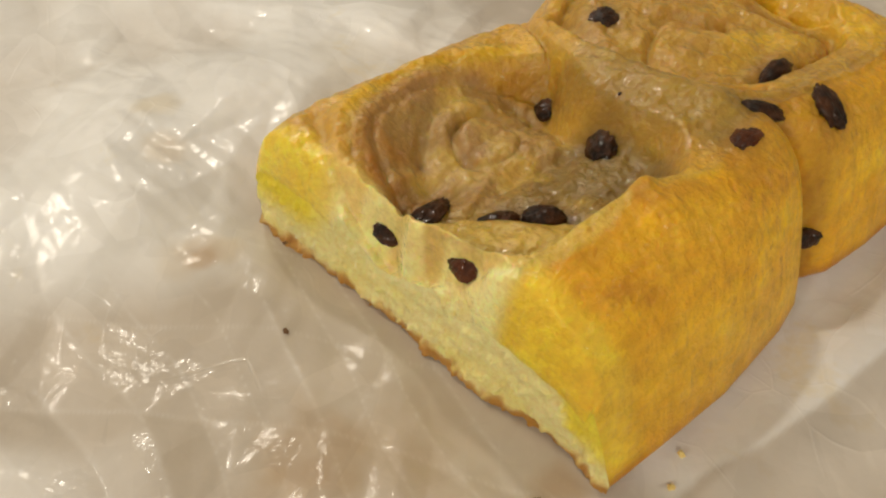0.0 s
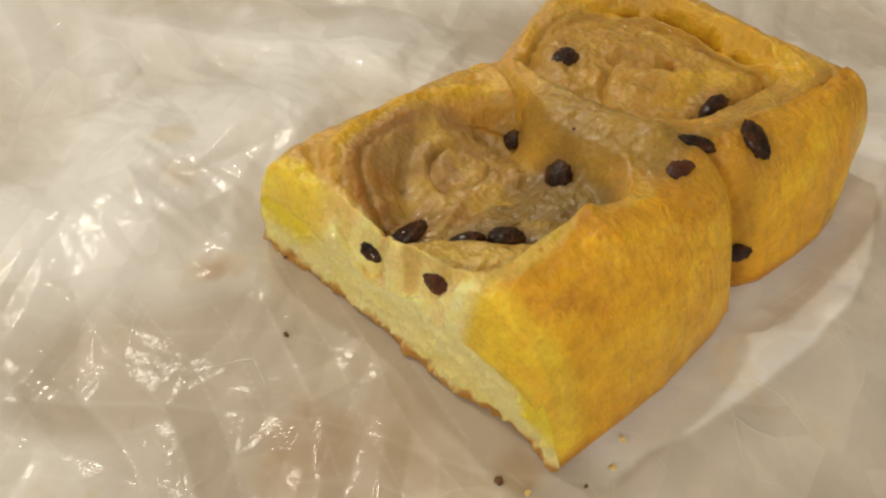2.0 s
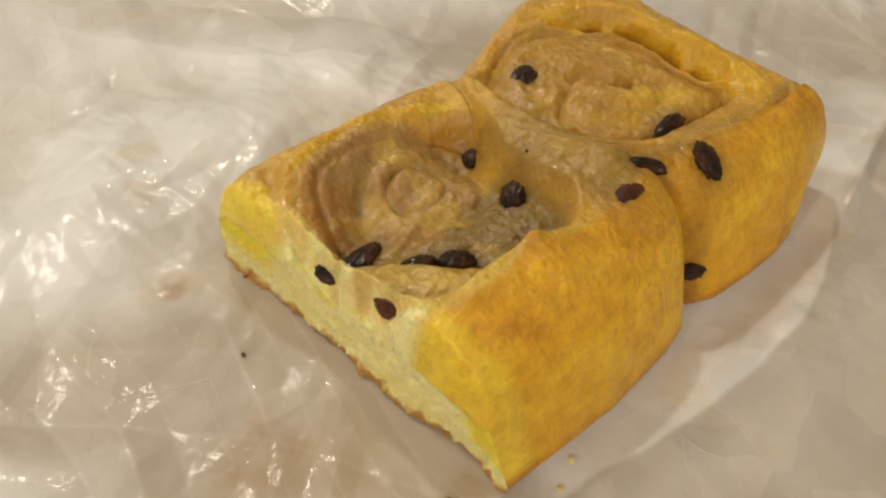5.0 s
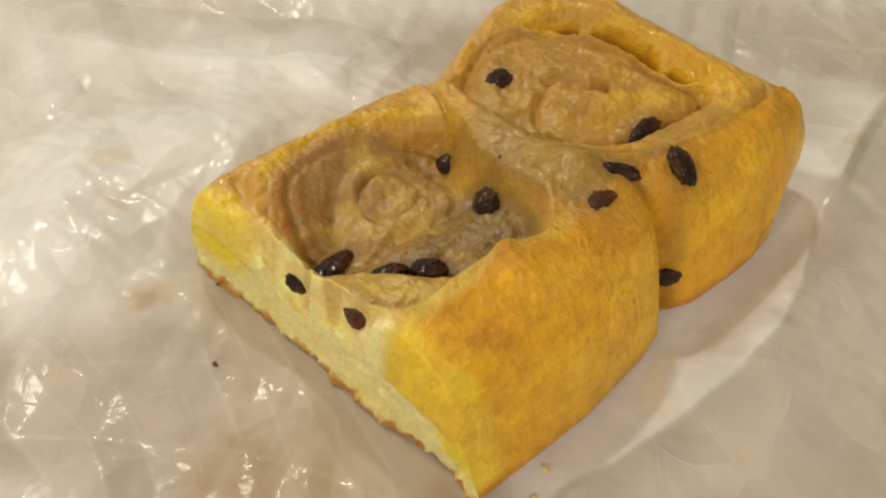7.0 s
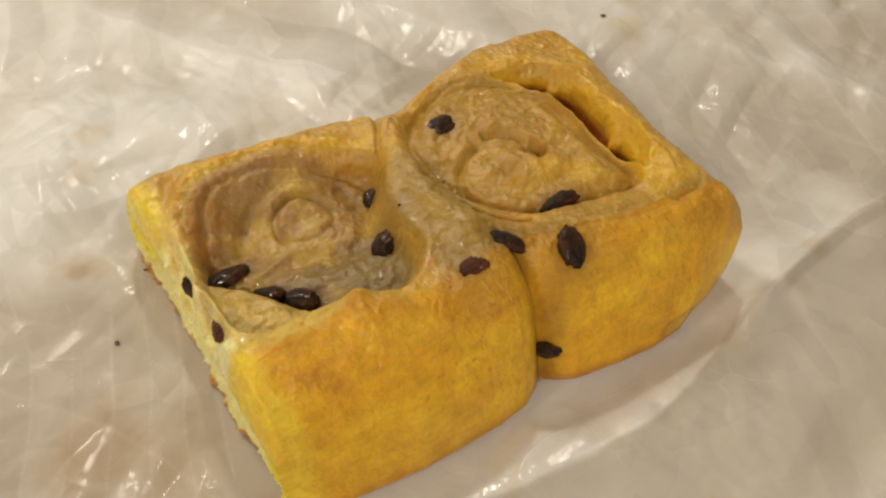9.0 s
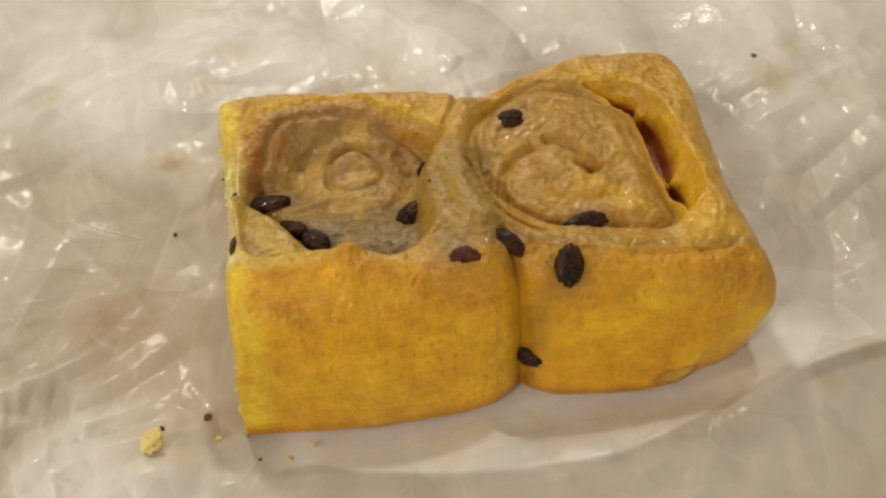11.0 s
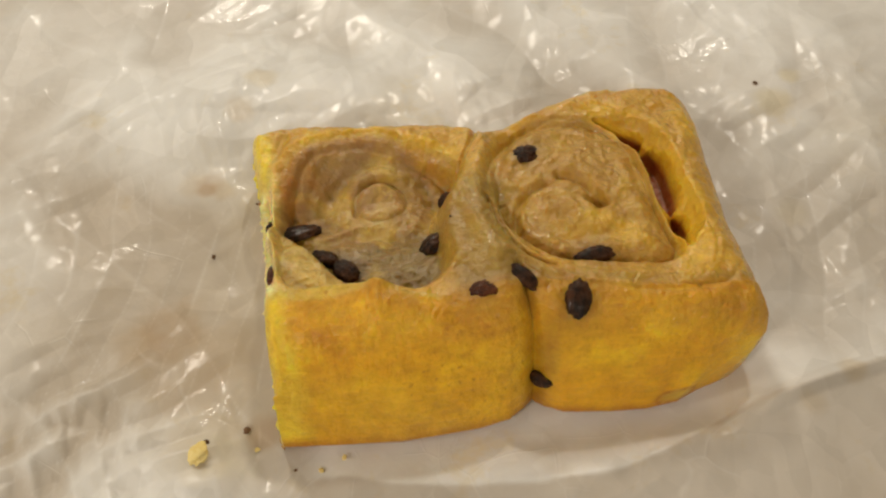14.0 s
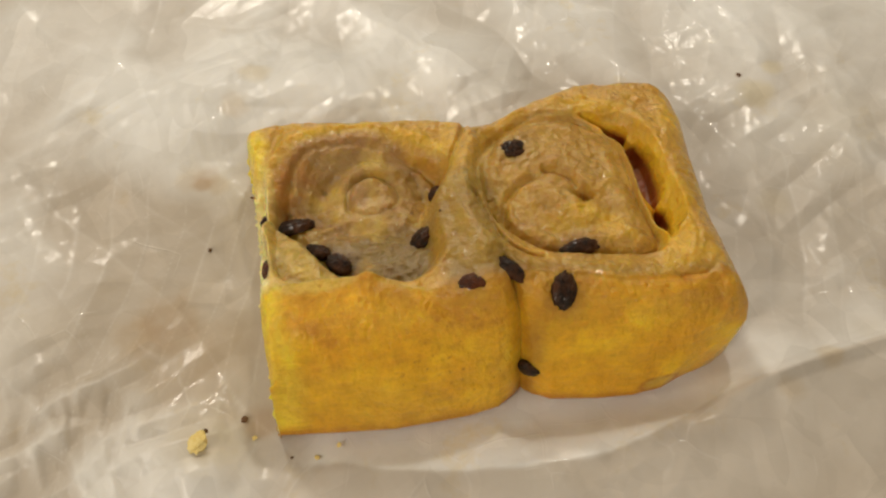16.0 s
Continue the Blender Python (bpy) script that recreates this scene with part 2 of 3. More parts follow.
CRUST = dough_material("baked_crust", 0.5)
GLAZED = dough_material("glazed_dough", 1.0)
CRUMB = crumb_material()
RAISIN = raisin_material("raisin_skin", (0.011, 0.0038, 0.0013), (0.095, 0.030, 0.007))
RED_RAISIN = raisin_material("reddish_raisin_skin", (0.05, 0.012, 0.004), (0.17, 0.045, 0.010))
PAPER = paper_material()
WALL = plain_material("painted_wall", (0.68, 0.65, 0.60), (0.75, 0.72, 0.67), 6, 0.8)
FLOOR = plain_material("floor_tile", (0.42, 0.38, 0.33), (0.50, 0.45, 0.39), 9, 0.5)
WOOD = plain_material("table_wood", (0.30, 0.19, 0.10), (0.40, 0.27, 0.15), 14, 0.45)
LAMP_WHITE = plain_material("lamp_housing", (0.8, 0.8, 0.78), (0.82, 0.82, 0.8), 8, 0.4)


# ---- the room round the table ----
def box(name, lo, hi, mat, parent=None):
    bm = bmesh.new()
    bmesh.ops.create_cube(bm, size=1)
    for v in bm.verts:
        v.co = Vector([lo[i] if v.co[i] < 0 else hi[i] for i in range(3)])
    return part(name, bm, mat, parent)


def part(name, bm, mat, parent=None, label=""):
    me = bpy.data.meshes.new(name)
    bm.to_mesh(me)
    bm.free()
    me.materials.append(mat)
    ob = new(name, me)
    ob.parent = parent
    return tagged(ob, label) if label else ob


def mesh_part(name, verts, faces, mat, parent=None, label=""):
    me = bpy.data.meshes.new(name)
    me.from_pydata(verts, [], faces)
    me.materials.append(mat)
    me.update()
    ob = new(name, me)
    ob.parent = parent
    return tagged(ob, label) if label else ob


tagged(box("floor", (-1.8, -1.8, -0.90), (1.9, 1.9, -0.76), FLOOR), "plain warm grey tiled floor of the room", "floor", kind="structure")
tagged(box("ceiling", (-1.8, -1.8, 1.70), (1.9, 1.9, 1.80), WALL), "plain beige painted ceiling of the room", "ceiling", kind="structure")
for wname, lo, hi in (("wall_west", (-1.9, -1.8, -0.90), (-1.8, 1.9, 1.80)), ("wall_east", (1.9, -1.8, -0.90), (2.0, 1.9, 1.80)),
                      ("wall_north", (-1.9, 1.9, -0.90), (2.0, 2.0, 1.80)), ("wall_south", (-1.9, -1.9, -0.90), (2.0, -1.8, 1.80))):
    tagged(box(wname, lo, hi, WALL), "plain beige painted wall of the room", "wall", kind="structure")
# housings for the unseen lamps, the added fill ones too
for lx, ly, lz, ls, lw in LAMPS:
    bm = bmesh.new()
    bmesh.ops.create_cone(bm, cap_ends=True, segments=48, radius1=ls * 0.55, radius2=ls * 0.62, depth=0.04)
    lamp_ob = part("unseen_lamp", bm, LAMP_WHITE)
    lamp_ob.location = (lx, ly, lz)
    rod = box("rod", (-0.008, -0.008, 0.02), (0.008, 0.008, 1.70 - lz), LAMP_WHITE, lamp_ob)
    tagged(lamp_ob, "unseen round white lamp, switched on, on a stem, key or fill for the bun", "lamp")


# ---- the paper ----
def fold_line():
    return rounded([(-10, -24), (6, -8.5), (30, -14), (53, -17.5), (79, -18.5), (98, -14), (118, -6.5), (135, -3.5), (165, 3), (230, 8)])


def crumple(x, y, folds=False):
    """Height of the paper in mm, and how near a hard fold is."""
    rumpled = 0.14 + 0.38 * smooth(0.0, 0.55, clouds(x, y, 46, 3, 71)) + 1.2 * np.exp(-((x + 50) ** 2 / 36 ** 2 + (y - 2) ** 2 / 24 ** 2)) + 0.45 * np.exp(-((x + 25) ** 2 / 40 ** 2 + (y - 112) ** 2 / 22 ** 2)) + 0.3 * np.exp(-((x - 40) ** 2 / 30 ** 2 + (y - 112) ** 2 / 14 ** 2)) + 0.35 * np.exp(-((x - 185) ** 2 / 40 ** 2 + (y - 60) ** 2 / 60 ** 2))
    rumpled = np.clip(rumpled, 0, 1.35)
    wx, wy = x + 7 * clouds(x, y, 40, 2, 5), y + 7 * clouds(x, y, 40, 2, 6)
    a, fa = facets(wx, wy, 42, 11, 0.4)
    b, fb = facets(wx, wy, 19, 12, 1.3)
    c, fc = facets(wx + 2 * clouds(x, y, 16, 1, 7), wy, 9.0, 13, 2.2)
    d, fd = facets(wx, wy + 1.5 * clouds(x, y, 12, 1, 8), 4.4, 14, 0.9)
    z = 2.2 * a + (0.45 + 0.7 * rumpled) * 1.5 * b + (rumpled + 0.6 * np.exp(-((x + 50) ** 2 / 30 ** 2 + (y - 4) ** 2 / 22 ** 2))) * 1.35 * c + rumpled ** 1.5 * 0.5 * d
    near_fold = 0.6 * np.exp(-fa / 0.012) + 0.7 * np.exp(-fb / 0.02) + 0.5 * rumpled * np.exp(-fc / 0.03) + 0.3 * rumpled * np.exp(-fd / 0.05)
    z = z + 7.0 * np.exp(-((x - 5) ** 2 / 45 ** 2 + (y - 118) ** 2 / 22 ** 2))
    z = z + 6.5 * np.exp(-((x + 24) ** 2 + (y + 6) ** 2) / 15 ** 2)
    # the fold that runs along in front of the bun
    ridge = fold_line()
    d, s = line_distance(x, y, ridge)
    side = y - np.interp(x, ridge[:, 0], ridge[:, 1])
    fold = np.where(side > 0, np.clip(1 - d / 19, 0, 1), np.clip(1 - d / 34, 0, 1))
    z = z + 4.5 * fold * smooth(-12, 30, x) * (1 - smooth(140, 210, x))
    pinch = rounded([(118, -9), (132, -4.5), (150, -0.5), (166, 2), (190, 3)])
    d2, s2 = line_distance(x, y, pinch)
    z = z + 2.0 * np.clip(1 - d2 / 3.0, 0, 1) * smooth(0, 0.25, s2) * smooth(1, 0.75, s2)
    return (z, near_fold) if folds else z


def build_paper():
    xs, ys = np.arange(-160, 291, 0.62), np.arange(-130, 291, 0.62)
    x, y = np.meshgrid(xs, ys)
    z, near_fold = crumple(x, y, True)
    near = inside(x, y, np.array([(2, 2), (60, 1), (66, 5), (72, 1), (108, 0), (117, 8), (118, 50), (120, 84), (100, 88), (64, 78), (30, 84), (2, 84)], float))
    press = smooth(-16, 1, near)
    z = z * (1 - press) - 0.5 * press
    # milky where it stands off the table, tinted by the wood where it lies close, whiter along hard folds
    off = smooth(-2.0, 3.2, z + 1.8 * clouds(x, y, 24, 4, 52))[..., None]
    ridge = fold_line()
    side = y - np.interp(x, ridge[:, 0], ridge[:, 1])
    # band behind the fold whitened as lit, wood-tinted strip before it darkened as shaded
    lit_fold = smooth(-1.2, 1.2, side + 1.2 * clouds(x, y, 8, 3, 53)) * smooth(26, 18, side) * smooth(2, 14, x) * smooth(128, 100, x)
    flat = smooth(0.8, -0.8, side) * smooth(-60, -30, side) * smooth(-10, 20, x)
    off = np.clip(off * (1 - 0.7 * flat[..., None]) + 0.9 * lit_fold[..., None], 0, 1.25)
    # light painted into tone: brighter behind and right, tan and dimmer by the cut
    light_shift = 0.45 * smooth(85, 140, y) + 0.35 * np.exp(-((x - 165) ** 2 / 40 ** 2 + (y - 60) ** 2 / 50 ** 2)) - 0.9 * np.exp(-((x + 34) ** 2 / 46 ** 2 + (y - 42) ** 2 / 38 ** 2)) + 0.3 * np.exp(-((x + 62) ** 2 + (y + 20) ** 2) / 34 ** 2)
    off = np.clip(off + light_shift[..., None], 0, 1.25)
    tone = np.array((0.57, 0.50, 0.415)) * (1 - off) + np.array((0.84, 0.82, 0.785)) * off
    tone = tone * (1 - 0.65 * lit_fold[..., None]) + np.array((0.93, 0.935, 0.95)) * 0.65 * lit_fold[..., None]
    white = np.clip(near_fold, 0, 1)[..., None] * 0.35 * (1 - 0.85 * flat[..., None])
    tone = tone * (1 - white) + np.array((0.90, 0.89, 0.87)) * white
    for sx, sy, r, deep, col in SPOTS:
        ragged = 1 + 0.45 * clouds(x + 3 * sx, y, 5, 3, 44)
        m = deep * smooth(1.0, 0.35, np.hypot(x - sx, y - sy) / (r * ragged))
        tone = tone * (1 - m[..., None] * (1 - np.array(col)))
    grease = smooth(0.25, 0.6, clouds(x, y, 40, 4, 51)) * 0.10
    tone = tone * (1 - grease[..., None] * np.array((0.6, 0.8, 1.2)))
    nx, ny = len(xs), len(ys)
    verts = np.stack([x, y, z], -1).reshape(-1, 3) * MM
    i = (np.arange(ny - 1)[:, None] * nx + np.arange(nx - 1)[None, :]).reshape(-1)
    faces = np.stack([i, i + 1, i + 1 + nx, i + nx], -1)
    ob = mesh_part("wax_paper", verts.tolist(), faces.tolist(), PAPER)
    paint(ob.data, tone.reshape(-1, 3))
    ob.data.shade_smooth()
    tagged(ob, "crumpled off-white waxed bakery paper with grease spots, spread under the bun", "paper")
    return float(z.min())


def paint(me, rgb):
    layer = me.color_attributes.new("tone", "FLOAT_COLOR", "POINT")
    layer.data.foreach_set("color", np.concatenate([rgb, np.ones((len(rgb), 1))], 1).astype(np.float32).ravel())


# grease and crumbs' marks: place, reach, how deep, tint
SPOTS = [(-8, 114, 7, 0.35, (0.80, 0.62, 0.38)), (-18, 88, 6, 0.35, (0.72, 0.56, 0.40)), (-20, 2, 13, 0.25, (0.88, 0.74, 0.45)), (-14, 30, 14, 0.30, (0.80, 0.66, 0.46)), (-27, 24, 17, 0.30, (0.74, 0.62, 0.46)),
         (163, 97, 8, 0.45, (0.92, 0.82, 0.50)), (172, 108, 5, 0.4, (0.92, 0.80, 0.45)), (60, 175, 16, 0.25, (0.90, 0.84, 0.62)), (135, -8, 5, 0.3, (0.85, 0.7, 0.45)),
         (-5, 5, 7, 0.5, (0.72, 0.52, 0.32)), (-30, 40, 12, 0.38, (0.78, 0.60, 0.36)), (-38, 36, 9, 0.3, (0.80, 0.64, 0.40)), (-19, 86, 3.4, 0.5, (0.76, 0.56, 0.34)), (-22, 89, 7, 0.3, (0.86, 0.70, 0.46)), (-1, 128, 7, 0.35, (0.92, 0.76, 0.44)), (-14, 85, 5, 0.4, (0.90, 0.74, 0.48)), (-30, 38, 16, 0.25, (0.82, 0.68, 0.48)), (150, 0, 5, 0.4, (0.86, 0.70, 0.42)), (160, 106, 1.6, 0.7, (0.45, 0.32, 0.2)), (155, 55, 7, 0.25, (0.92, 0.85, 0.6))]
low = build_paper() * MM


def build_table():
    top = new("table")
    top.location = (0.06, 0.06, 0)
    box("tabletop", (-0.55, -0.40, low - 0.031), (0.55, 0.40, low - 0.0005), WOOD, top)
    for a in (-1, 1):
        for b in (-1, 1):
            box("leg", (a * 0.5 - 0.025, b * 0.35 - 0.025, -0.76), (a * 0.5 + 0.025, b * 0.35 + 0.025, low - 0.031), WOOD, top)
    tagged(top, "plain brown wooden table hidden under the paper", "table")


build_table()


# ---- the bun ----
BOWL = rounded([(2.5, 54), (3.5, 60), (5.5, 67), (8.5, 73.5), (15, 78.5), (26, 80), (36, 78), (44, 74), (51, 69), (55.5, 62.5), (52.6, 56), (49.4, 50), (48.2, 43), (48.8, 36), (48.4, 30.5), (45.5, 25.6), (41, 22.6), (37, 21.6), (30, 23.8), (20, 25.8), (9, 27.6), (4.2, 33), (3.0, 44)], True)
SWIRL = rounded([(61, 52), (63, 41), (66, 35), (74, 28.5), (80, 26.5), (91, 25), (102, 24.5), (106, 28), (105.5, 34), (104, 44), (104, 54), (102.5, 63), (98, 69.5), (91, 74.5), (82, 76), (72, 74), (65, 67), (61.5, 59)], True)
TONGUE = rounded([(4, 26), (3.6, 36), (2.6, 44), (2.4, 52), (4.5, 52.5), (8.5, 48.5), (13, 42.5), (17, 35.5), (22, 29), (26, 23), (14, 22)], True)
POCKET = rounded([(93, 74.5), (99, 70.5), (103.8, 65), (106, 56), (106.2, 46), (107, 37), (106.6, 28.5)])
NOTCH = rounded([(80.5, 55.5), (83.2, 54.6), (86, 52.4), (87.4, 49.8)])
COIL = rounded([(66.5, 37), (66.2, 42), (68, 47.5), (72, 51.5), (77, 53.4), (82, 53.6)])
ARC = rounded([(17, 55), (17.6, 60.5), (21.5, 65.5), (28, 69), (35, 69.6), (41.5, 66.5), (45.2, 60), (44.6, 53), (41.5, 48.4)])
SEAM = rounded([(63.2, 25), (63.9, 19), (64.9, 12), (65.0, 5), (64.6, 0)])
BACK_SEAM = rounded([(63, 86), (60.5, 76), (56, 66), (51.5, 59)])
KNOB_SEAM = rounded([(9.5, 93), (8.2, 84), (5.5, 77)])
CREASE = rounded([(59.5, 47.5), (60.6, 42), (62.2, 36), (64.2, 30.5), (68, 27), (73, 25)])
LIP = rounded([(69, 21), (84, 16.5), (98, 14), (112, 14.5), (119, 20)])


def spiral(cx, cy, r0, r1, a0, turns, squash=1.0):
    s = np.linspace(0, 1, 60)
    a = radians(a0) + s * turns * 2 * math.pi
    r = r0 + (r1 - r0) * s
    return np.stack([cx + r * np.cos(a), cy + squash * r * np.sin(a)], -1)


def groove(x, y, line, width, closed=False):
    d, s = line_distance(x, y, line, closed)
    return np.exp(-(d / width) ** 2), s


def slot_half(x, y, along):
    return tab(along, (0, 0.0), (0.16, 0.3), (0.24, 1.8), (0.31, 2.0), (0.345, -1.2), (0.38, 1.9), (0.45, 2.8), (0.66, 2.8), (0.72, 1.6), (0.75, -0.8), (0.80, 1.7), (0.88, 1.4), (0.93, -0.5), (1, -1.0)) + 0.25 * clouds(x, y, 4, 2, 33)


def bun_height(x, y, front):
    """Height of the bun's top in mm over the plan."""
    crest = tab(x, (0, 27), (12, 26.3), (21, 25), (28, 24.3), (32, 22), (37, 19.5), (43, 18.2), (50, 18), (60, 20), (69, 20), (84, 17), (98, 15), (113, 14.5), (126, 15)) + 0.7 * clouds(x, 0 * x, 5, 3, 96)
    top = tab(x, (0, 31), (10, 33.5), (24, 36), (28, 37.4), (31, 36.6), (45, 35.6), (58, 36), (64, 35), (76, 34), (90, 33), (105, 32.3), (118, 31.5), (126, 31))
    t = np.clip((y - front) / (crest - front), 0, 1)
    face = 3 + (top - 3) * (1 - (1 - t) ** 2.7)
    # behind the crest: the strand and the raised outer wall
    strand = top - tab(x, (0, 0.18), (46, 0.12), (62, 0.12), (70, 0.22), (84, 0.22)) * np.maximum(y - crest, 0) - 0.10 * np.maximum(y - 52, 0) * smooth(72, 62, x)
    raised = np.maximum(smooth(86, 108, x), smooth(60, 77, y) * smooth(66, 84, x))
    wall = strand * (1 - raised) + tab(y, (14, 30.6), (40, 30.4), (66, 29.8), (90, 28.2)) * raised
    rim = 26.0 - 1.0 * smooth(14, 4, x) + 0.7 * clouds(x, y, 12, 2, 23)
    left = smooth(60, 49, x) * smooth(56, 68, y)
    wall = wall * (1 - left) + rim * left
    z = np.where(y < crest, face, wall)
    # the sunk swirl with its rings
    floor = np.maximum(26.4 - 0.30 * (y - 28), 15.3) + 0.72 * np.maximum(y - 59, 0) + 0.40 * np.maximum(19 - x, 0) * smooth(56, 64, y)
    # its inner coil stands up as a dome with a crisp edge at the back
    within = inside(x, y, ARC)
    dome = smooth(-1.6, 3.4, within + 0.7 * clouds(x, y, 6, 2, 24))
    floor = floor + 1.7 * dome + 0.9 * smooth(2, 9, within) - 0.8 * np.exp(-((within + 1.2) / 1.5) ** 2) * smooth(54, 60, y)
    inner = rounded([(26.5, 54), (25.2, 59), (27.5, 64), (33, 65.6), (37.6, 62.5), (38.6, 57.5)])
    gi, along_i = groove(x, y, inner, 0.9)
    floor = floor - 1.2 * gi * smooth(0, 0.15, along_i) * smooth(1, 0.75, along_i)
    hub = np.hypot((x - 32) * 0.95, (y - 59.6) * 1.1)
    floor = floor + 2.0 * np.sqrt(np.clip(1 - (hub / 6.8) ** 2, 0, 1)) - 0.7 * np.exp(-((hub - 7.2) / 0.9) ** 2) * smooth(-3, 4, x - 32 + y - 58)
    floor = floor - 0.9 * groove(x, y, rounded([(15, 47), (23, 49), (32, 47.6), (41, 45)]), 1.6)[0] + 0.7 * groove(x, y, rounded([(18, 50.5), (25, 52), (33, 50.6), (40, 48.4)]), 1.5)[0]
    floor = floor + 0.5 * clouds(x, y * 2.0, 9, 3, 29)
    ang = np.arctan2(y - 58, x - 31)
    floor = floor + 0.9 * clouds(np.hypot(x - 31, y - 58) * 1.6, 9 * np.cos(ang / 2) + 4 * ang, 5.5, 3, 90) * smooth(6, 12, hub)
    s = inside(x, y, BOWL)
    sharp = tab(y, (20, 2.2), (32, 3.0), (52, 4.5), (66, 7.0))
    sharp = sharp + (tab(y, (24, 5.0), (36, 4.6), (52, 5.2), (62, 5.0)) - sharp) * smooth(35, 43, x) * smooth(19, 27, y)
    z = np.where(s > -0.8, z + (floor - z) * smooth(-0.8, sharp, s), z)
    # a ledge under the rim, and the rim's own rounded lip
    z = z - 0.9 * np.exp(-((s - 4.6) / 0.9) ** 2) * smooth(52, 60, y) * smooth(52, 46, x) + 1.0 * np.exp(-((s + 2.0) / 2.0) ** 2) * smooth(54, 62, y) * smooth(54, 46, x)
    # the tongue of dough between sunk swirl and crust
    s_t = inside(x, y, TONGUE)
    tongue = 29.6 - 0.27 * (y - 26) + 0.5 * clouds(x * 2, y, 8, 3, 31)
    z = np.where((s_t > -0.6) & (y > crest - 0.5), np.maximum(z, z + (tongue - z) * smooth(-0.6, 0.9, s_t)), z)
    z = z - 1.6 * groove(x, y, rounded([(3.5, 54), (8.5, 50.2), (14, 43.5), (18.5, 36.5), (24, 29.5)]), 1.3)[0]
    # the trough along the cut side
    trough = tab(y, (26, 31), (31, 29), (34, 25.5), (37, 20.5), (41, 17.5), (48, 14.6), (54, 12.6), (61, 14.5), (68, 20), (74, 24.5)) + 0.8 * clouds(x, y, 4, 3, 25)
    near_cut = smooth(3.6, 1.4, x + 2.3 * np.exp(-((y - 48.8) / 2.6) ** 2) + 0.6 * clouds(x, y, 5, 2, 26)) * smooth(26, 33, y) * smooth(77, 68, y)
    z = z * (1 - near_cut) + np.minimum(z, trough) * near_cut
    # the other swirl, in its own ring
    s_w = inside(x, y, SWIRL)
    disc = 26.4 + 2.6 * smooth(0, 6, s_w) + 1.2 * smooth(5, 20, s_w) - 0.6 * smooth(30, 70, y)
    ww = 2.5 * clouds(x, y, 13, 3, 36)
    gc, along_c = groove(x + 0.2 * ww, y + 0.2 * ww, COIL, 1.1)
    disc = disc - 1.9 * gc * smooth(1.0, 0.75, along_c) * smooth(0, 0.1, along_c)
    disc = disc - 0.5 * groove(x + ww, y + ww, spiral(86, 49, 17, 5, 170, 1.4, 1.05), 1.8)[0] * smooth(-0.6, 0.2, clouds(x, y, 20, 2, 37))
    disc = disc + 0.5 * clouds(x, y * 1.5, 9, 3, 38)
    ang = np.arctan2(y - 49, x - 86)
    disc = disc + 0.95 * clouds(np.hypot(x - 86, y - 49) * 1.1, 9 * np.cos(ang / 2) + 4 * ang, 5.5, 3, 91) * smooth(5, 11, np.hypot(x - 86, y - 49))
    disc = disc - 2.6 * groove(x, y, NOTCH, 1.3)[0] - 4.4 * np.exp(-(((x + 1.2 * clouds(x, y, 4, 2, 40) - 88.9 + 0.35 * (y - 46)) / 2.5) ** 4 + ((y + 1.2 * clouds(x, y, 4, 2, 41) - 46.2 - 0.3 * (x - 89)) / 2.8) ** 4))
    z = np.where(s_w > 0, z + (disc - z) * smooth(0, 0.9 + 3.0 * smooth(44, 58, y) * smooth(92, 82, x), s_w), z)
    z = z - np.exp(-(s_w / 0.8) ** 2) * (0.9 + 2.0 * smooth(50, 38, y))
    arm = groove(x, y, rounded([(76, 79), (66, 75), (60, 66), (56.5, 54), (56, 40), (59, 29)]), 3.6)[0]
    z = z + 1.8 * arm * smooth(0.5, -1.5, s_w)
    # creases
    g, along = groove(x, y, SEAM, 0.8)
    z = z - g * tab(along, (0, 1.6), (0.4, 2.4), (1, 2.0)) - 2.2 * groove(x, y, SEAM, 2.6)[0] * smooth(0.1, 0.5, along)
    z = z - 1.5 * groove(x, y, CREASE, 0.7)[0] - 2.0 * np.exp(-((x - 59.3) ** 2 + (y - 48.2) ** 2) / 1.1)
    z = z - 1.6 * groove(x, y, BACK_SEAM, 0.8)[0] - 0.9 * groove(x, y, KNOB_SEAM, 1.5)[0]
    z = z - 0.5 * groove(x, y, LIP, 0.9)[0]
    # strands pulled round the ring and along the front strand
    ring = np.exp(-((s_w + 5) / 4.5) ** 2)
    z = z + 0.22 * np.sin(s_w * 1.7 + 4.0 * clouds(x, y, 20, 3, 9)) * ring * smooth(-0.3, 0.4, clouds(x, y, 17, 2, 10))
    _, round_w = line_distance(x, y, SWIRL, True)
    z = z + 1.4 * clouds(s_w, 14 * np.sin(round_w * math.pi), 4.0, 3, 92) * np.exp(-((s_w + 6) / 5.0) ** 2) * smooth(-1, -3, s_w) * smooth(crest - 4, crest + 3, y)
    z = z + 1.5 * np.exp(-(((x - 28.8) ** 2 / 2.7 ** 2 + (y - 24.0) ** 2 / 2.4 ** 2) ** 2))
    # the gap between swirl and outer wall: a slope down from the wall, with two open slots at its foot
    d, along = line_distance(x - 1.9, y, POCKET)
    outer = smooth(0.5, -0.5, s_w) * smooth(84, 92, x)
    slope = np.clip(22.5 + 1.5 * d, 0, 40) + 8 * smooth(0.22, 0.0, along) + 6 * smooth(0.85, 1.0, along)
    z = z + (np.minimum(z, slope) - z) * outer
    half = slot_half(x, y, along)
    hole = smooth(half + 1.2, half - 1.5, d)
    z = z * (1 - hole) + np.minimum(z, 19.5) * hole
    return z


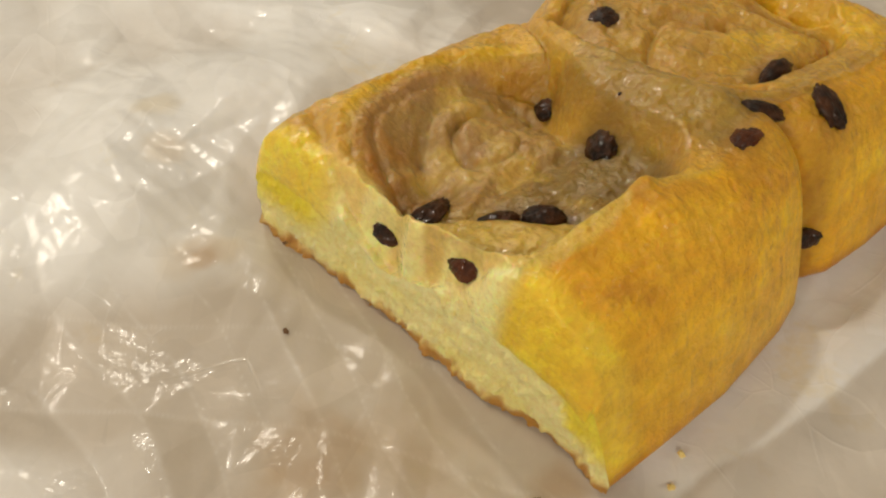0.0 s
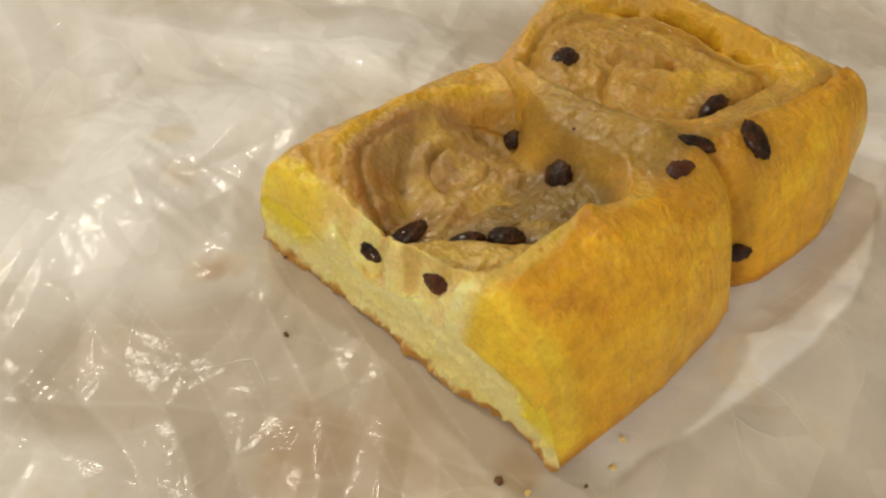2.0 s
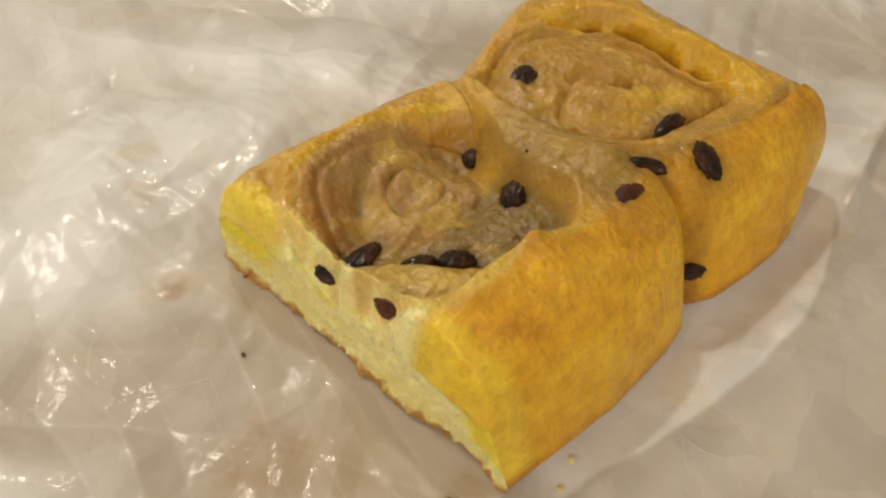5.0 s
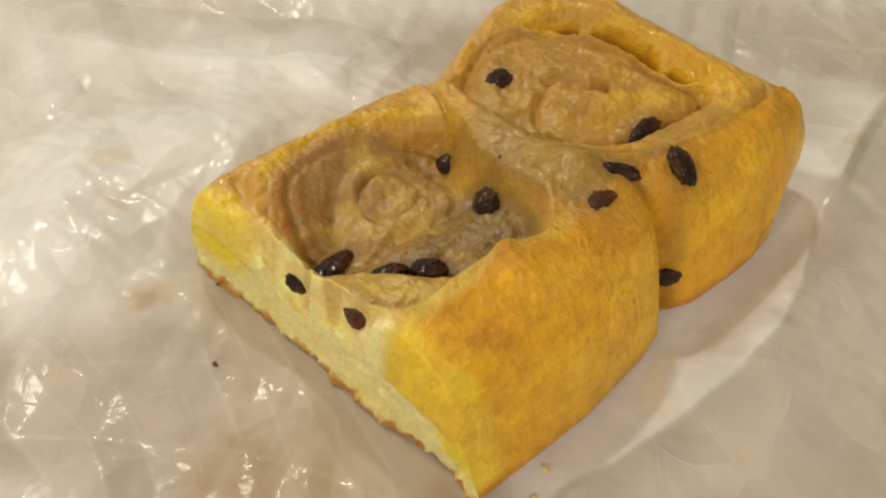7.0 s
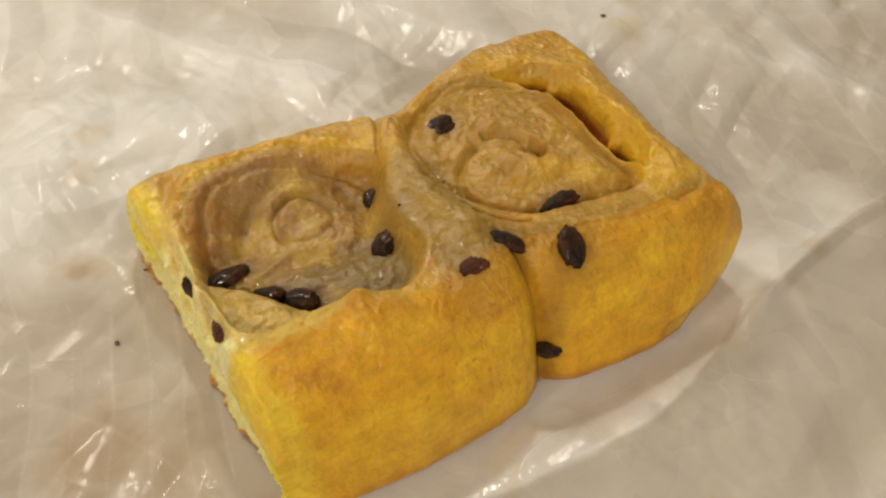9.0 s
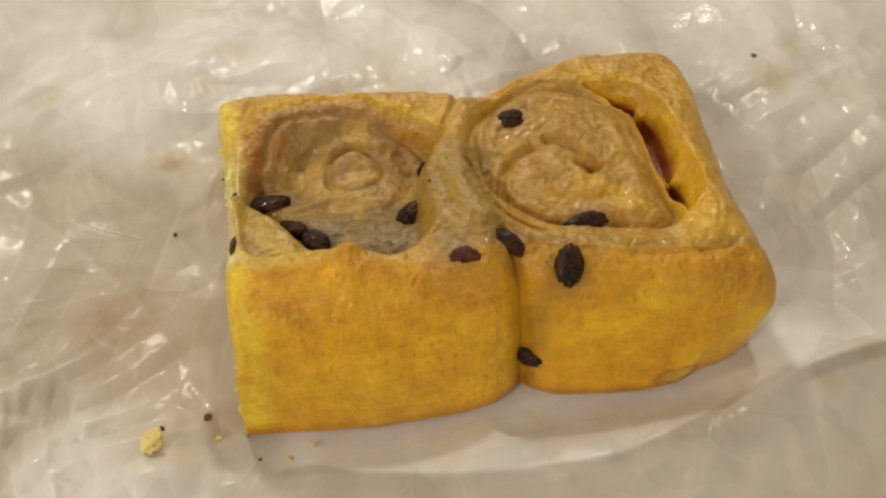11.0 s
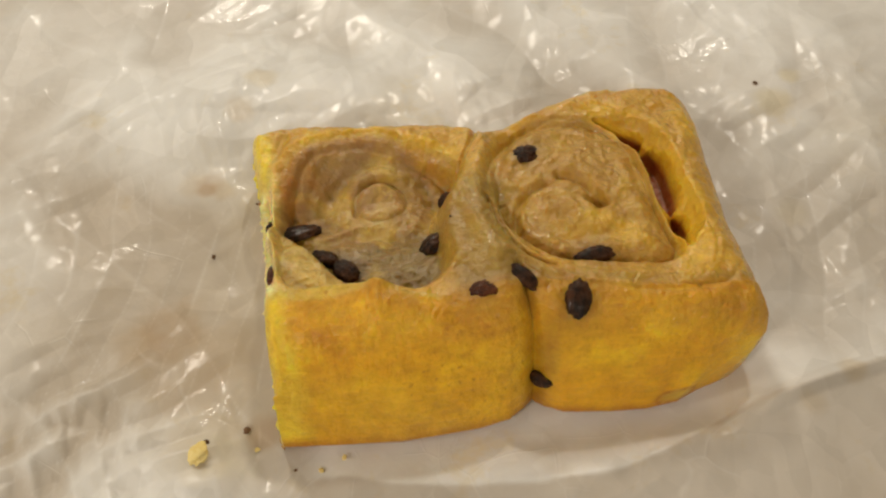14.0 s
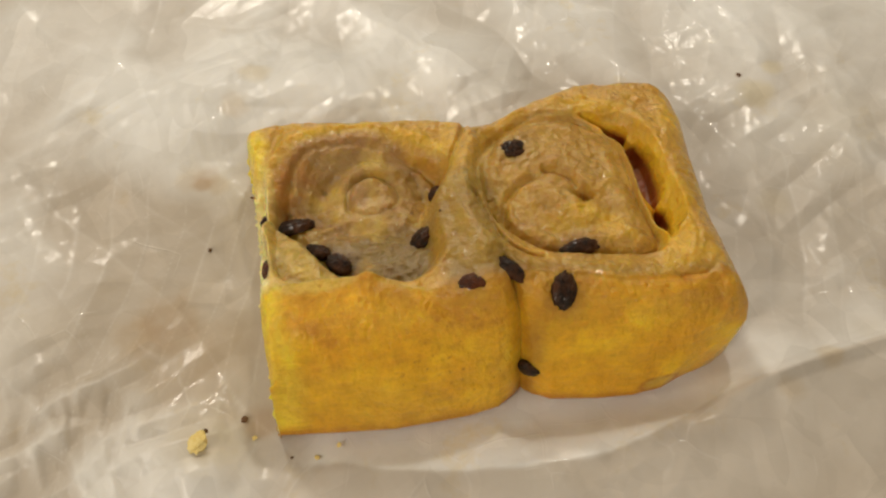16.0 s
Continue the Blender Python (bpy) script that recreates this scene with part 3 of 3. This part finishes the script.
def build_bun():
    nx, ny = 505, 361
    un, vn = np.meshgrid(np.linspace(0, 126, nx), np.linspace(0, 90, ny))
    right = tab(vn, (0, 115), (2, 121.5), (5, 125.2), (8, 126.2), (24, 125.2), (40, 124.3), (58, 124.8), (74, 126.0), (83, 125.6), (87, 124.2), (90, 120))
    left = 0.6 * clouds(vn, vn * 0, 9, 3, 3) + 0.35 * clouds(vn, vn * 0, 2.6, 2, 4) - 0.9 - 1.7 * smooth(70, 82, vn) + 0.9 * smooth(30, 0, vn)
    front = tab(un, (0, 0), (15, -1.6), (30, -3), (50, -2.2), (58, -0.8), (62, 1.8), (64.8, 4.5), (67.5, 1.5), (72, -0.8), (84, -2.5), (97, -3), (110, -2.2), (118, 0), (126, 2))
    back = tab(un, (0, 88.5), (9, 90), (25, 88), (42, 86), (52, 85), (60, 83), (63, 81.2), (66, 82.5), (76, 84.2), (87, 86.5), (97, 89.2), (112, 89), (121, 88), (126, 85))
    x = un + left * smooth(30, 0, un) + (right - 126.8) * smooth(82, 126, un)
    y = front + vn / 90 * (back - front)
    z = bun_height(x, y, front)
    # rounded shoulders at the outer sides
    for d, edge, reach in ((right - 0.8 - x, 18.0, 9.0), (back - y, 16.5, 7.0), (x - left + 0.3 + 30 * smooth(20, 8, z), 9.0, 3.2)):
        k = np.sqrt(np.clip(1 - (1 - np.clip(d / reach, 0, 1)) ** 2, 0, 1))
        z = np.where(d < reach, np.minimum(z, edge + (np.maximum(z, edge) - edge) * k), z)
    z = z + 0.9 * clouds(x, y, 14, 3, 21) + (0.25 + 0.55 * smooth(-2, 4, y - 22)) * clouds(x, y, 5.5, 4, 22) * smooth(0, 12, z)
    z = z + 0.28 * clouds(x * 1.3 + 0.4 * y, y * 0.7, 2.4, 3, 95) * smooth(24, 18, y) * smooth(2, 8, z)
    z = z + (0.22 + 0.16 * smooth(0, 4, y - 24)) * clouds(x, y, 1.5, 3, 97) * smooth(2, 8, z)
    z = z - 0.35 * smooth(0.45, 0.75, clouds(x, y, 2.2, 2, 98)) * smooth(24, 18, y)
    z = np.maximum(z, 1.2)

    # regions of the plan
    s_b, s_w, s_t = inside(x, y, BOWL), inside(x, y, SWIRL), inside(x, y, TONGUE)
    crest = tab(x, (0, 27), (12, 26.3), (21, 25), (28, 24.3), (32, 22), (37, 19.5), (43, 18.2), (60, 20), (69, 20), (84, 17), (98, 15), (113, 14.5), (126, 15)) + 0.7 * clouds(x, 0 * x, 5, 3, 96)

    # colours of the baked surface
    def blend(a, b, m):
        return a * (1 - m[..., None]) + np.array(b) * m[..., None]
    rgb = np.ones((*x.shape, 3)) * np.array(C_RIM)
    inner = 5.0 * smooth(38, 48, x) * smooth(24, 34, y)
    rgb = blend(rgb, C_SWIRL, smooth(-1.5 + inner, 3.5 + inner, s_b))
    rgb = blend(rgb, C_SWIRL, 0.4 * smooth(-5, 2.5, s_w))
    rgb = blend(rgb, C_STRAND, 0.9 * smooth(44, 50, x) * smooth(70, 62, x) * smooth(62, 52, y))
    rgb = blend(rgb, C_STRAND, 0.7 * smooth(6, 1, y - crest) * smooth(60, 66, x))
    # darker olive over the front of the sunk swirl's floor
    rgb = blend(rgb, C_BOWL_FRONT, 0.85 * smooth(1, 4, s_b) * smooth(50, 42, y + 3 * clouds(x, y, 9, 3, 79)))
    rgb = blend(rgb, (0.48, 0.305, 0.13), 0.5 * smooth(7.2, 5.6, np.hypot((x - 32) * 0.95, (y - 59.6) * 1.1) + clouds(x, y, 4, 2, 77)))
    rgb = blend(rgb, C_YOLK, 0.6 * smooth(0.0, 0.55, clouds(x, y, 16, 3, 61)) * smooth(2, 10, s_w))
    rgb = blend(rgb, C_YOLK, 0.65 * smooth(0.0, 0.5, clouds(x, y, 19, 3, 72)) * smooth(0.5, -2, s_w) * smooth(1.0, -2.0, s_b))
    rgb = blend(rgb, C_PALE, 0.5 * smooth(0.1, 0.5, clouds(x, y, 11, 3, 73)) * smooth(1, 6, s_b))
    rgb = blend(rgb, C_CRUST, smooth(2.5, -2.0, y - crest))
    rgb = blend(rgb, (0.96, 0.62, 0.022), 0.8 * smooth(-0.25, 0.4, clouds(x, y + z, 13, 4, 74)) * smooth(-3, -9, y - crest) * smooth(3, 10, z))
    rgb = blend(rgb, 0.6 * np.array(C_RIM) + 0.4 * np.array(C_BROWN), 0.7 * smooth(-14, -2, y - crest) * smooth(-0.9, 0.2, clouds(x, y, 6, 3, 70)) * smooth(3, 0, y - crest))
    rgb = blend(rgb, C_PALE, 0.45 * np.exp(-((y - crest) / 1.2) ** 2) * smooth(50, 36, x))
    rgb = blend(rgb, C_PALE, 0.85 * smooth(-0.5, 1.0, s_t))
    rgb = blend(rgb, C_BROWN, 0.40 * smooth(0.1, 0.6, clouds(x, y + 0.6 * z, 4, 4, 62)) * smooth(4, -4, y - crest) * smooth(-0.5, 0.5, clouds(x, y, 22, 2, 78)))
    rgb = blend(rgb, C_BROWN, 0.8 * smooth(6, 2, z + 1.5 * clouds(x, y, 5, 3, 76)) * smooth(10, 0, y))
    rgb = blend(rgb, C_BROWN, 0.55 * np.exp(-(((x - 13) / 4.2) ** 2 + ((y - 14) / 2.0) ** 2)))
    rgb = blend(rgb, C_BROWN, 0.22 * np.exp(-((s_b - 3.5) / 2.5) ** 2) * smooth(50, 60, y) * smooth(56, 46, x))
    rgb = blend(rgb, C_BROWN, 0.9 * np.exp(-(((x - 10.5) / 5.0) ** 2 + ((y - 64) / 8.0) ** 2)) * smooth(-0.5, 0.4, clouds(x, y, 6, 3, 69)))
    rgb = blend(rgb, C_YOLK, 0.7 * np.exp(-((s_b + 1.5) / 2.2) ** 2) * smooth(66, 72, y) * smooth(8, 16, x))
    rgb = blend(rgb, C_BROWN, 0.45 * smooth(0.0, 0.6, clouds(x, y, 12, 3, 63)) * smooth(72, 80, y))
    rgb = blend(rgb, C_EGG, 0.75 * smooth(10, 4, x + 0.10 * (z - 20) + 3 * clouds(x, z, 7, 3, 64)) * smooth(30, 24, y) * smooth(2, 7, z))
    tear = np.hypot((x - 101) / 5.2, (z - 5.5) / 2.4)
    rgb = blend(rgb, C_PALE, 0.7 * smooth(1.0, 0.8, tear) * smooth(6, 0, y))
    rgb = blend(rgb, C_BROWN, 0.8 * np.exp(-((tear - 1.0) / 0.16) ** 2) * smooth(6, 0, y))
    freckle = smooth(0.52, 0.72, clouds(x, y + z, 1.5, 2, 66)) * smooth(0.0, 0.5, clouds(x, y, 20, 2, 67))
    rgb = blend(rgb, C_BROWN, 0.7 * freckle * smooth(4, -2, y - crest) * smooth(8, 16, x))
    rgb = blend(rgb, C_RIM, 0.35 * smooth(-0.1, 0.5, clouds(x * 0.7 + z, y, 14, 3, 68)) * smooth(2, -4, y - crest))
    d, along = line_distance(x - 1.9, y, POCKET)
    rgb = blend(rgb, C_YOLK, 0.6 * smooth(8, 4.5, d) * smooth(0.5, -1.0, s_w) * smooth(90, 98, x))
    # shade down in the open slots, painted as dark red-brown
    rgb = blend(rgb, C_SLOT_SHADE, smooth(0.7, 0.2, d - slot_half(x, y, along)) * smooth(24.5, 22.5, z))
    for rx, ry, size in RAISINS:
        rgb = blend(rgb, C_JUICE, 0.42 * np.exp(-(np.hypot(x - rx, y - ry) / (0.66 * size)) ** 3))
    torn = x + 2.2 * clouds(x, y, 5, 3, 75)
    rgb = blend(rgb, (0.88, 0.70, 0.24), 0.7 * smooth(6.5, 3.0, torn) * smooth(25, 31, y) * smooth(76, 70, y))
    rgb = blend(rgb, C_CRUMB, 0.95 * smooth(3.2, 1.0, torn) * smooth(24, 30, y) * smooth(72, 64, y))
    rgb = blend(rgb, C_EGG, 0.85 * smooth(4.5, 1.5, torn) * smooth(66, 74, y))

    # the sides, from the top's border down to the paper
    levels = 30
    loop = [(0, i) for i in range(nx)] + [(j, nx - 1) for j in range(1, ny)] + [(ny - 1, i) for i in range(nx - 2, -1, -1)] + [(j, 0) for j in range(ny - 2, 0, -1)]
    lj, li = np.array([a for a, _ in loop]), np.array([b for _, b in loop])
    bx, by, bz, brgb = x[lj, li], y[lj, li], z[lj, li], rgb[lj, li]
    cut = li == 0
    inx = np.where(li == nx - 1, -1.0, 0.0)
    iny = np.where(lj == 0, 1.0, 0.0) + np.where(lj == ny - 1, -1.0, 0.0)
    deep_in = np.where(lj == 0, 1.5, np.where(li == nx - 1, 3.0, 4.5))
    deep_in = np.where(cut, 0.0, deep_in)
    verts = [np.stack([x, y, z], -1).reshape(-1, 3)]
    tones = [rgb.reshape(-1, 3)]
    m = len(loop)
    for k in range(1, levels + 1):
        f = k / levels
        zz = bz * (1 - f)
        ox, oy = inx * deep_in * f ** 2, iny * deep_in * f ** 2
        rough_cut = np.where(cut, smooth(0, 0.15, f) * (1.0 * clouds(by, zz * 1.3, 3.0, 4, 81) - 0.8 * smooth(0.15, 0.6, clouds(by, zz, 1.6, 2, 85))) - smooth(3.0, 0.5, zz) * (0.3 + 0.8 * clouds(by, zz * 0.4, 9.0, 3, 84) + 0.7 * clouds(by, zz, 4.3, 4, 89)) + 1.8 * f * smooth(30, 18, by) * smooth(1, 9, by), 0.15 * clouds(by + bx, zz, 3, 3, 82))
        verts.append(np.stack([bx + ox + rough_cut, by + oy, zz], -1))
        tone = np.ones((m, 3)) * np.array(C_CRUMB)
        under = by - 27 * (1 - np.clip(1 - (zz - 3) / 28, 0, 1) ** 0.37) + 2.5 * clouds(by, zz, 6, 3, 86)
        egg = np.clip(smooth(10, 5.5, under) * smooth(3, 11, zz) + smooth(66, 75, by + 3 * clouds(by, zz, 6, 2, 87)) * smooth(5, 13, zz), 0, 1)
        egg = np.maximum(egg, 0.25 * smooth(-0.2, 0.6, clouds(by, zz * 1.5, 7, 3, 88)))
        tone = blend(tone, C_EGG, egg)
        base = 0.85 * smooth(3.2, 0.8, zz + 1.6 * clouds(by, zz, 3.5, 3, 83))
        tone = blend(tone, C_BROWN, base)
        side = blend(brgb, C_BROWN, np.full(m, 0.5 * f))
        tones.append(np.where(cut[:, None], tone, side))
    verts, tones = np.concatenate(verts) * MM, np.concatenate(tones)
    n_top = nx * ny
    faces, owner = [], []
    xc = 0.25 * (x[1:, 1:] + x[:-1, 1:] + x[1:, :-1] + x[:-1, :-1])
    yc = 0.25 * (y[1:, 1:] + y[:-1, 1:] + y[1:, :-1] + y[:-1, :-1])
    mid = lambda a: 0.25 * (a[1:, 1:] + a[:-1, 1:] + a[1:, :-1] + a[:-1, :-1])  # noqa: E731
    seam_x = np.interp(yc, *zip(*sorted((p[1], p[0]) for p in np.concatenate([SEAM[::-1][:-1], np.array([(62, 30), (58, 45), (56, 66), (60.5, 76), (63, 86)])]))))
    second = xc > seam_x
    zone = np.where(yc < mid(crest), 0, 4) + second
    zone = np.where((mid(s_b) > 0) & (yc >= mid(crest)), 2, zone)
    zone = np.where((mid(s_w) > 0) & (yc >= mid(crest)), 3, zone)
    zone = np.where((mid(s_t) > 0) & (yc >= mid(crest)), 6, zone)
    i = (np.arange(ny - 1)[:, None] * nx + np.arange(nx - 1)[None, :])
    faces.append(np.stack([i, i + 1, i + 1 + nx, i + nx], -1).reshape(-1, 4))
    owner.append(zone.reshape(-1))
    ring = lj * nx + li
    for k in range(levels):
        upper = ring if k == 0 else n_top + (k - 1) * m + np.arange(m)
        lower = n_top + k * m + np.arange(m)
        faces.append(np.stack([upper, lower, np.roll(lower, -1), np.roll(upper, -1)], -1))
        nxt = np.roll(np.arange(m), -1)
        is_cut = (li == 0) & (li[nxt] == 0)
        own = np.where(is_cut, 7, np.where(lj == 0, np.where(bx < 64.8, 0, 1), np.where(bx < 63, 4, 5)))
        owner.append(own)
    faces, owner = np.concatenate(faces), np.concatenate(owner)

    # one smooth set of normals over all the pieces
    a, b, c, d4 = (verts[faces[:, q]] for q in range(4))
    fn = np.cross(c - a, d4 - b)
    vn_all = np.zeros_like(verts)
    for q in range(4):
        np.add.at(vn_all, faces[:, q], fn)
    vn_all /= np.maximum(np.linalg.norm(vn_all, axis=1, keepdims=True), 1e-15)

    bun = new("raisin_bun")
    tagged(bun, "golden cut piece of raisin bun with two glazed swirls", "bread")
    pieces = ((0, "crust", CRUST, "smooth golden-yellow baked crust"), (1, "crust", CRUST, "smooth golden-yellow baked crust"),
              (2, "swirl", GLAZED, "sunken glazed tan swirl"), (3, "swirl", GLAZED, "glazed tan swirl with a hooked middle"),
              (4, "outer_dough", GLAZED, "brown-gold outer wall of dough"), (5, "outer_dough", GLAZED, "brown-gold outer wall of dough"),
              (6, "dough_flap", GLAZED, "pale glazed flap of dough"), (7, "cut_face", CRUMB, "pale cream cut crumb with a browned foot"))
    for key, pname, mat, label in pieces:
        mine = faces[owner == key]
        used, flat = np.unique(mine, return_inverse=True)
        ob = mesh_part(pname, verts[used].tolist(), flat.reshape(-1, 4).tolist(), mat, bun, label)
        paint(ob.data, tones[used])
        ob.data.shade_smooth()
        ob.data.normals_split_custom_set_from_vertices(vn_all[used].tolist())
    foot = n_top + (levels - 1) * m + np.arange(m)
    base = mesh_part("underside", (verts[foot]).tolist(), [list(range(m))[::-1]], CRUST, bun, "browned flat underside")
    paint(base.data, np.ones((m, 3)) * np.array(C_BROWN))
    return bun, verts[:n_top].reshape(ny, nx, 3), vn_all[:n_top].reshape(ny, nx, 3)


C_CRUST = (0.84, 0.480, 0.018)
C_BROWN = (0.47, 0.17, 0.007)
C_RIM = (0.63, 0.378, 0.046)
C_SWIRL = (0.43, 0.272, 0.082)
C_BOWL_FRONT = (0.25, 0.172, 0.040)
C_STRAND = (0.42, 0.278, 0.052)
C_PALE = (0.70, 0.50, 0.09)
C_YOLK = (0.80, 0.52, 0.018)
C_CRUMB = (1.0, 0.88, 0.40)
C_EGG = (0.98, 0.77, 0.06)
C_SLOT_SHADE = (0.34, 0.095, 0.010)
C_JUICE = (0.13, 0.062, 0.022)
RAISINS = [(73, 64.5, 8.6), (83.4, 28.6, 11), (64, 21.2, 9), (75.4, 13.6, 10), (53, 18.6, 8.4), (66.8, 6.0, 7), (44.2, 42, 8.6), (50, 59.3, 6.2), (10, 53.8, 11), (15.4, 41, 8), (20.8, 35.6, 8), (2.8, 38.6, 7)]
bun, skin, skin_n = build_bun()


# ---- raisins ----
def wrinkled(length, width, height, seed):
    """A shrivelled berry with deep folds, in metres."""
    bm = bmesh.new()
    bmesh.ops.create_icosphere(bm, subdivisions=4, radius=1)
    for v in bm.verts:
        p = v.co.copy()
        q = Vector((p.x * 0.8, p.y * 1.7, p.z * 1.7)) + Vector((seed * 7.3, seed * 3.1, seed))
        fold = 1 - abs(noise.noise(q * 1.6)) * 2.0
        fold2 = 1 - abs(noise.noise(q * 3.4 + Vector((5, 2, 9)))) * 2.0
        r = 1 - 0.20 * max(fold, 0) ** 3 - 0.10 * max(fold2, 0) ** 2 + 0.12 * noise.noise(q * 0.7)
        taper = 1 - 0.16 * p.x * math.sin(seed * 2.3)
        v.co = 0.95 * Vector((p.x * r * length / 2, p.y * r * taper * width / 2, p.z * r * height / 2)) * MM
    for f in bm.faces:
        f.smooth = True
    return bm


def put_raisin(x, y, length, width, heading, sink, seed, mat=None, label="", lift=0.0):
    d = np.hypot(skin[..., 0] - x * MM, skin[..., 1] - y * MM)
    j, i = np.unravel_index(np.argmin(d), d.shape)
    patch = skin_n[max(j - 9, 0):j + 10, max(i - 9, 0):i + 10].reshape(-1, 3).mean(0)
    up = Vector(patch).normalized()
    ahead = Vector((math.cos(radians(heading)), math.sin(radians(heading)), 0))
    ahead = (ahead - up * ahead.dot(up)).normalized()
    across = up.cross(ahead)
    height = width * 0.62
    at = Vector(skin[j, i]) + up * (height * (0.5 - sink) + lift) * MM
    ob = part("raisin", wrinkled(length, width, height, seed), mat or RAISIN, bun, label)
    ob.matrix_local = Matrix.Translation(at) @ Matrix((ahead, across, up)).transposed().to_4x4()
    return ob


put_raisin(73, 64.0, 9.0, 6.8, -4, 0.6, 1)
put_raisin(83.4, 28.6, 11.5, 5.2, 2, 0.35, 2)
put_raisin(64, 21.3, 10.5, 5.0, -50, 0.42, 3, lift=0.9)
put_raisin(75.4, 13.6, 10.8, 6.8, 78, 0.5, 4)
put_raisin(53, 18.6, 8.4, 6.4, 0, 0.68, 5, RED_RAISIN, "reddish brown sunken raisin")
put_raisin(66.6, 4.9, 7.4, 5.4, -60, 0.45, 6)
put_raisin(44.0, 40.8, 9.0, 7.2, 24, 0.35, 7)
put_raisin(50, 59.3, 6.2, 5.4, 60, 0.45, 8)
put_raisin(9.2, 53.6, 14.6, 6.2, 3, 0.45, 9)
put_raisin(15.6, 41.2, 9.0, 6.2, -42, 0.35, 10, lift=1.0)
put_raisin(21.0, 35.8, 9.0, 6.4, -46, 0.35, 11, lift=0.6)
put_raisin(2.1, 55.4, 7.2, 4.6, -80, 0.55, 12)
put_raisin(2.3, 37.8, 8.4, 5.4, -84, 0.58, 13, RED_RAISIN, "reddish brown glossy raisin at the cut")

seed = put_raisin(49, 42.8, 0.9, 0.8, 0, 0.3, 14, None, "tiny black speck")
seed.name = seed.data.name = "seed"


# ---- crumbs on the paper ----
CRUMB_DARK = plain_material("toasted_crumb", (0.10, 0.05, 0.02), (0.20, 0.10, 0.04), 700, 0.7)
CRUMB_GOLD = plain_material("golden_crumb", (0.80, 0.60, 0.18), (0.92, 0.76, 0.34), 500, 0.7)


def crumb(x, y, size, mat, seed, label):
    bm = bmesh.new()
    bmesh.ops.create_icosphere(bm, subdivisions=3, radius=1)
    for v in bm.verts:
        p = v.co.copy()
        r = 1 + 0.5 * noise.noise(p * 1.3 + Vector((seed, 0, seed * 3))) + 0.25 * noise.noise(p * 3.1 + Vector((0, seed, 2)))
        v.co = Vector((p.x * r, p.y * r * 0.75, p.z * r * 0.5)) * size * 0.5 * MM
    ob = part("crumb", bm, mat)
    z = float(crumple(np.array([[x]]), np.array([[y]]))[0, 0])
    ob.location = (x * MM, y * MM, (z + size * 0.12) * MM)
    ob.rotation_euler = (0, 0, seed)
    tagged(ob, label, "crumb", "crumbs on the paper")


for cx, cy, cs, cm, cl in ((-17.3, 62.5, 1.3, CRUMB_DARK, "tiny dark toasted crumb on the waxed paper"), (-9.3, 7, 2.2, CRUMB_DARK, "tiny dark toasted crumb on the waxed paper"),
                           (-20.5, -0.5, 6.0, CRUMB_GOLD, "golden flaky bread crumb on the waxed paper"), (-19, 3.2, 1.8, CRUMB_DARK, "tiny dark toasted crumb on the waxed paper"),
                           (160, 106, 1.5, CRUMB_DARK, "tiny dark toasted crumb on the waxed paper"), (15, -4.5, 1.4, CRUMB_GOLD, "golden flaky bread crumb on the waxed paper"),
                           (9, -6.8, 1.5, CRUMB_GOLD, "golden flaky bread crumb on the waxed paper"), (2.5, -5.5, 0.9, CRUMB_DARK, "tiny dark toasted crumb on the waxed paper"), (-7, 1.5, 1.6, CRUMB_GOLD, "golden flaky bread crumb on the waxed paper"), (-4, 79, 1.0, CRUMB_DARK, "tiny dark toasted crumb on the waxed paper")):
    crumb(cx, cy, cs, cm, cx + cy, cl)
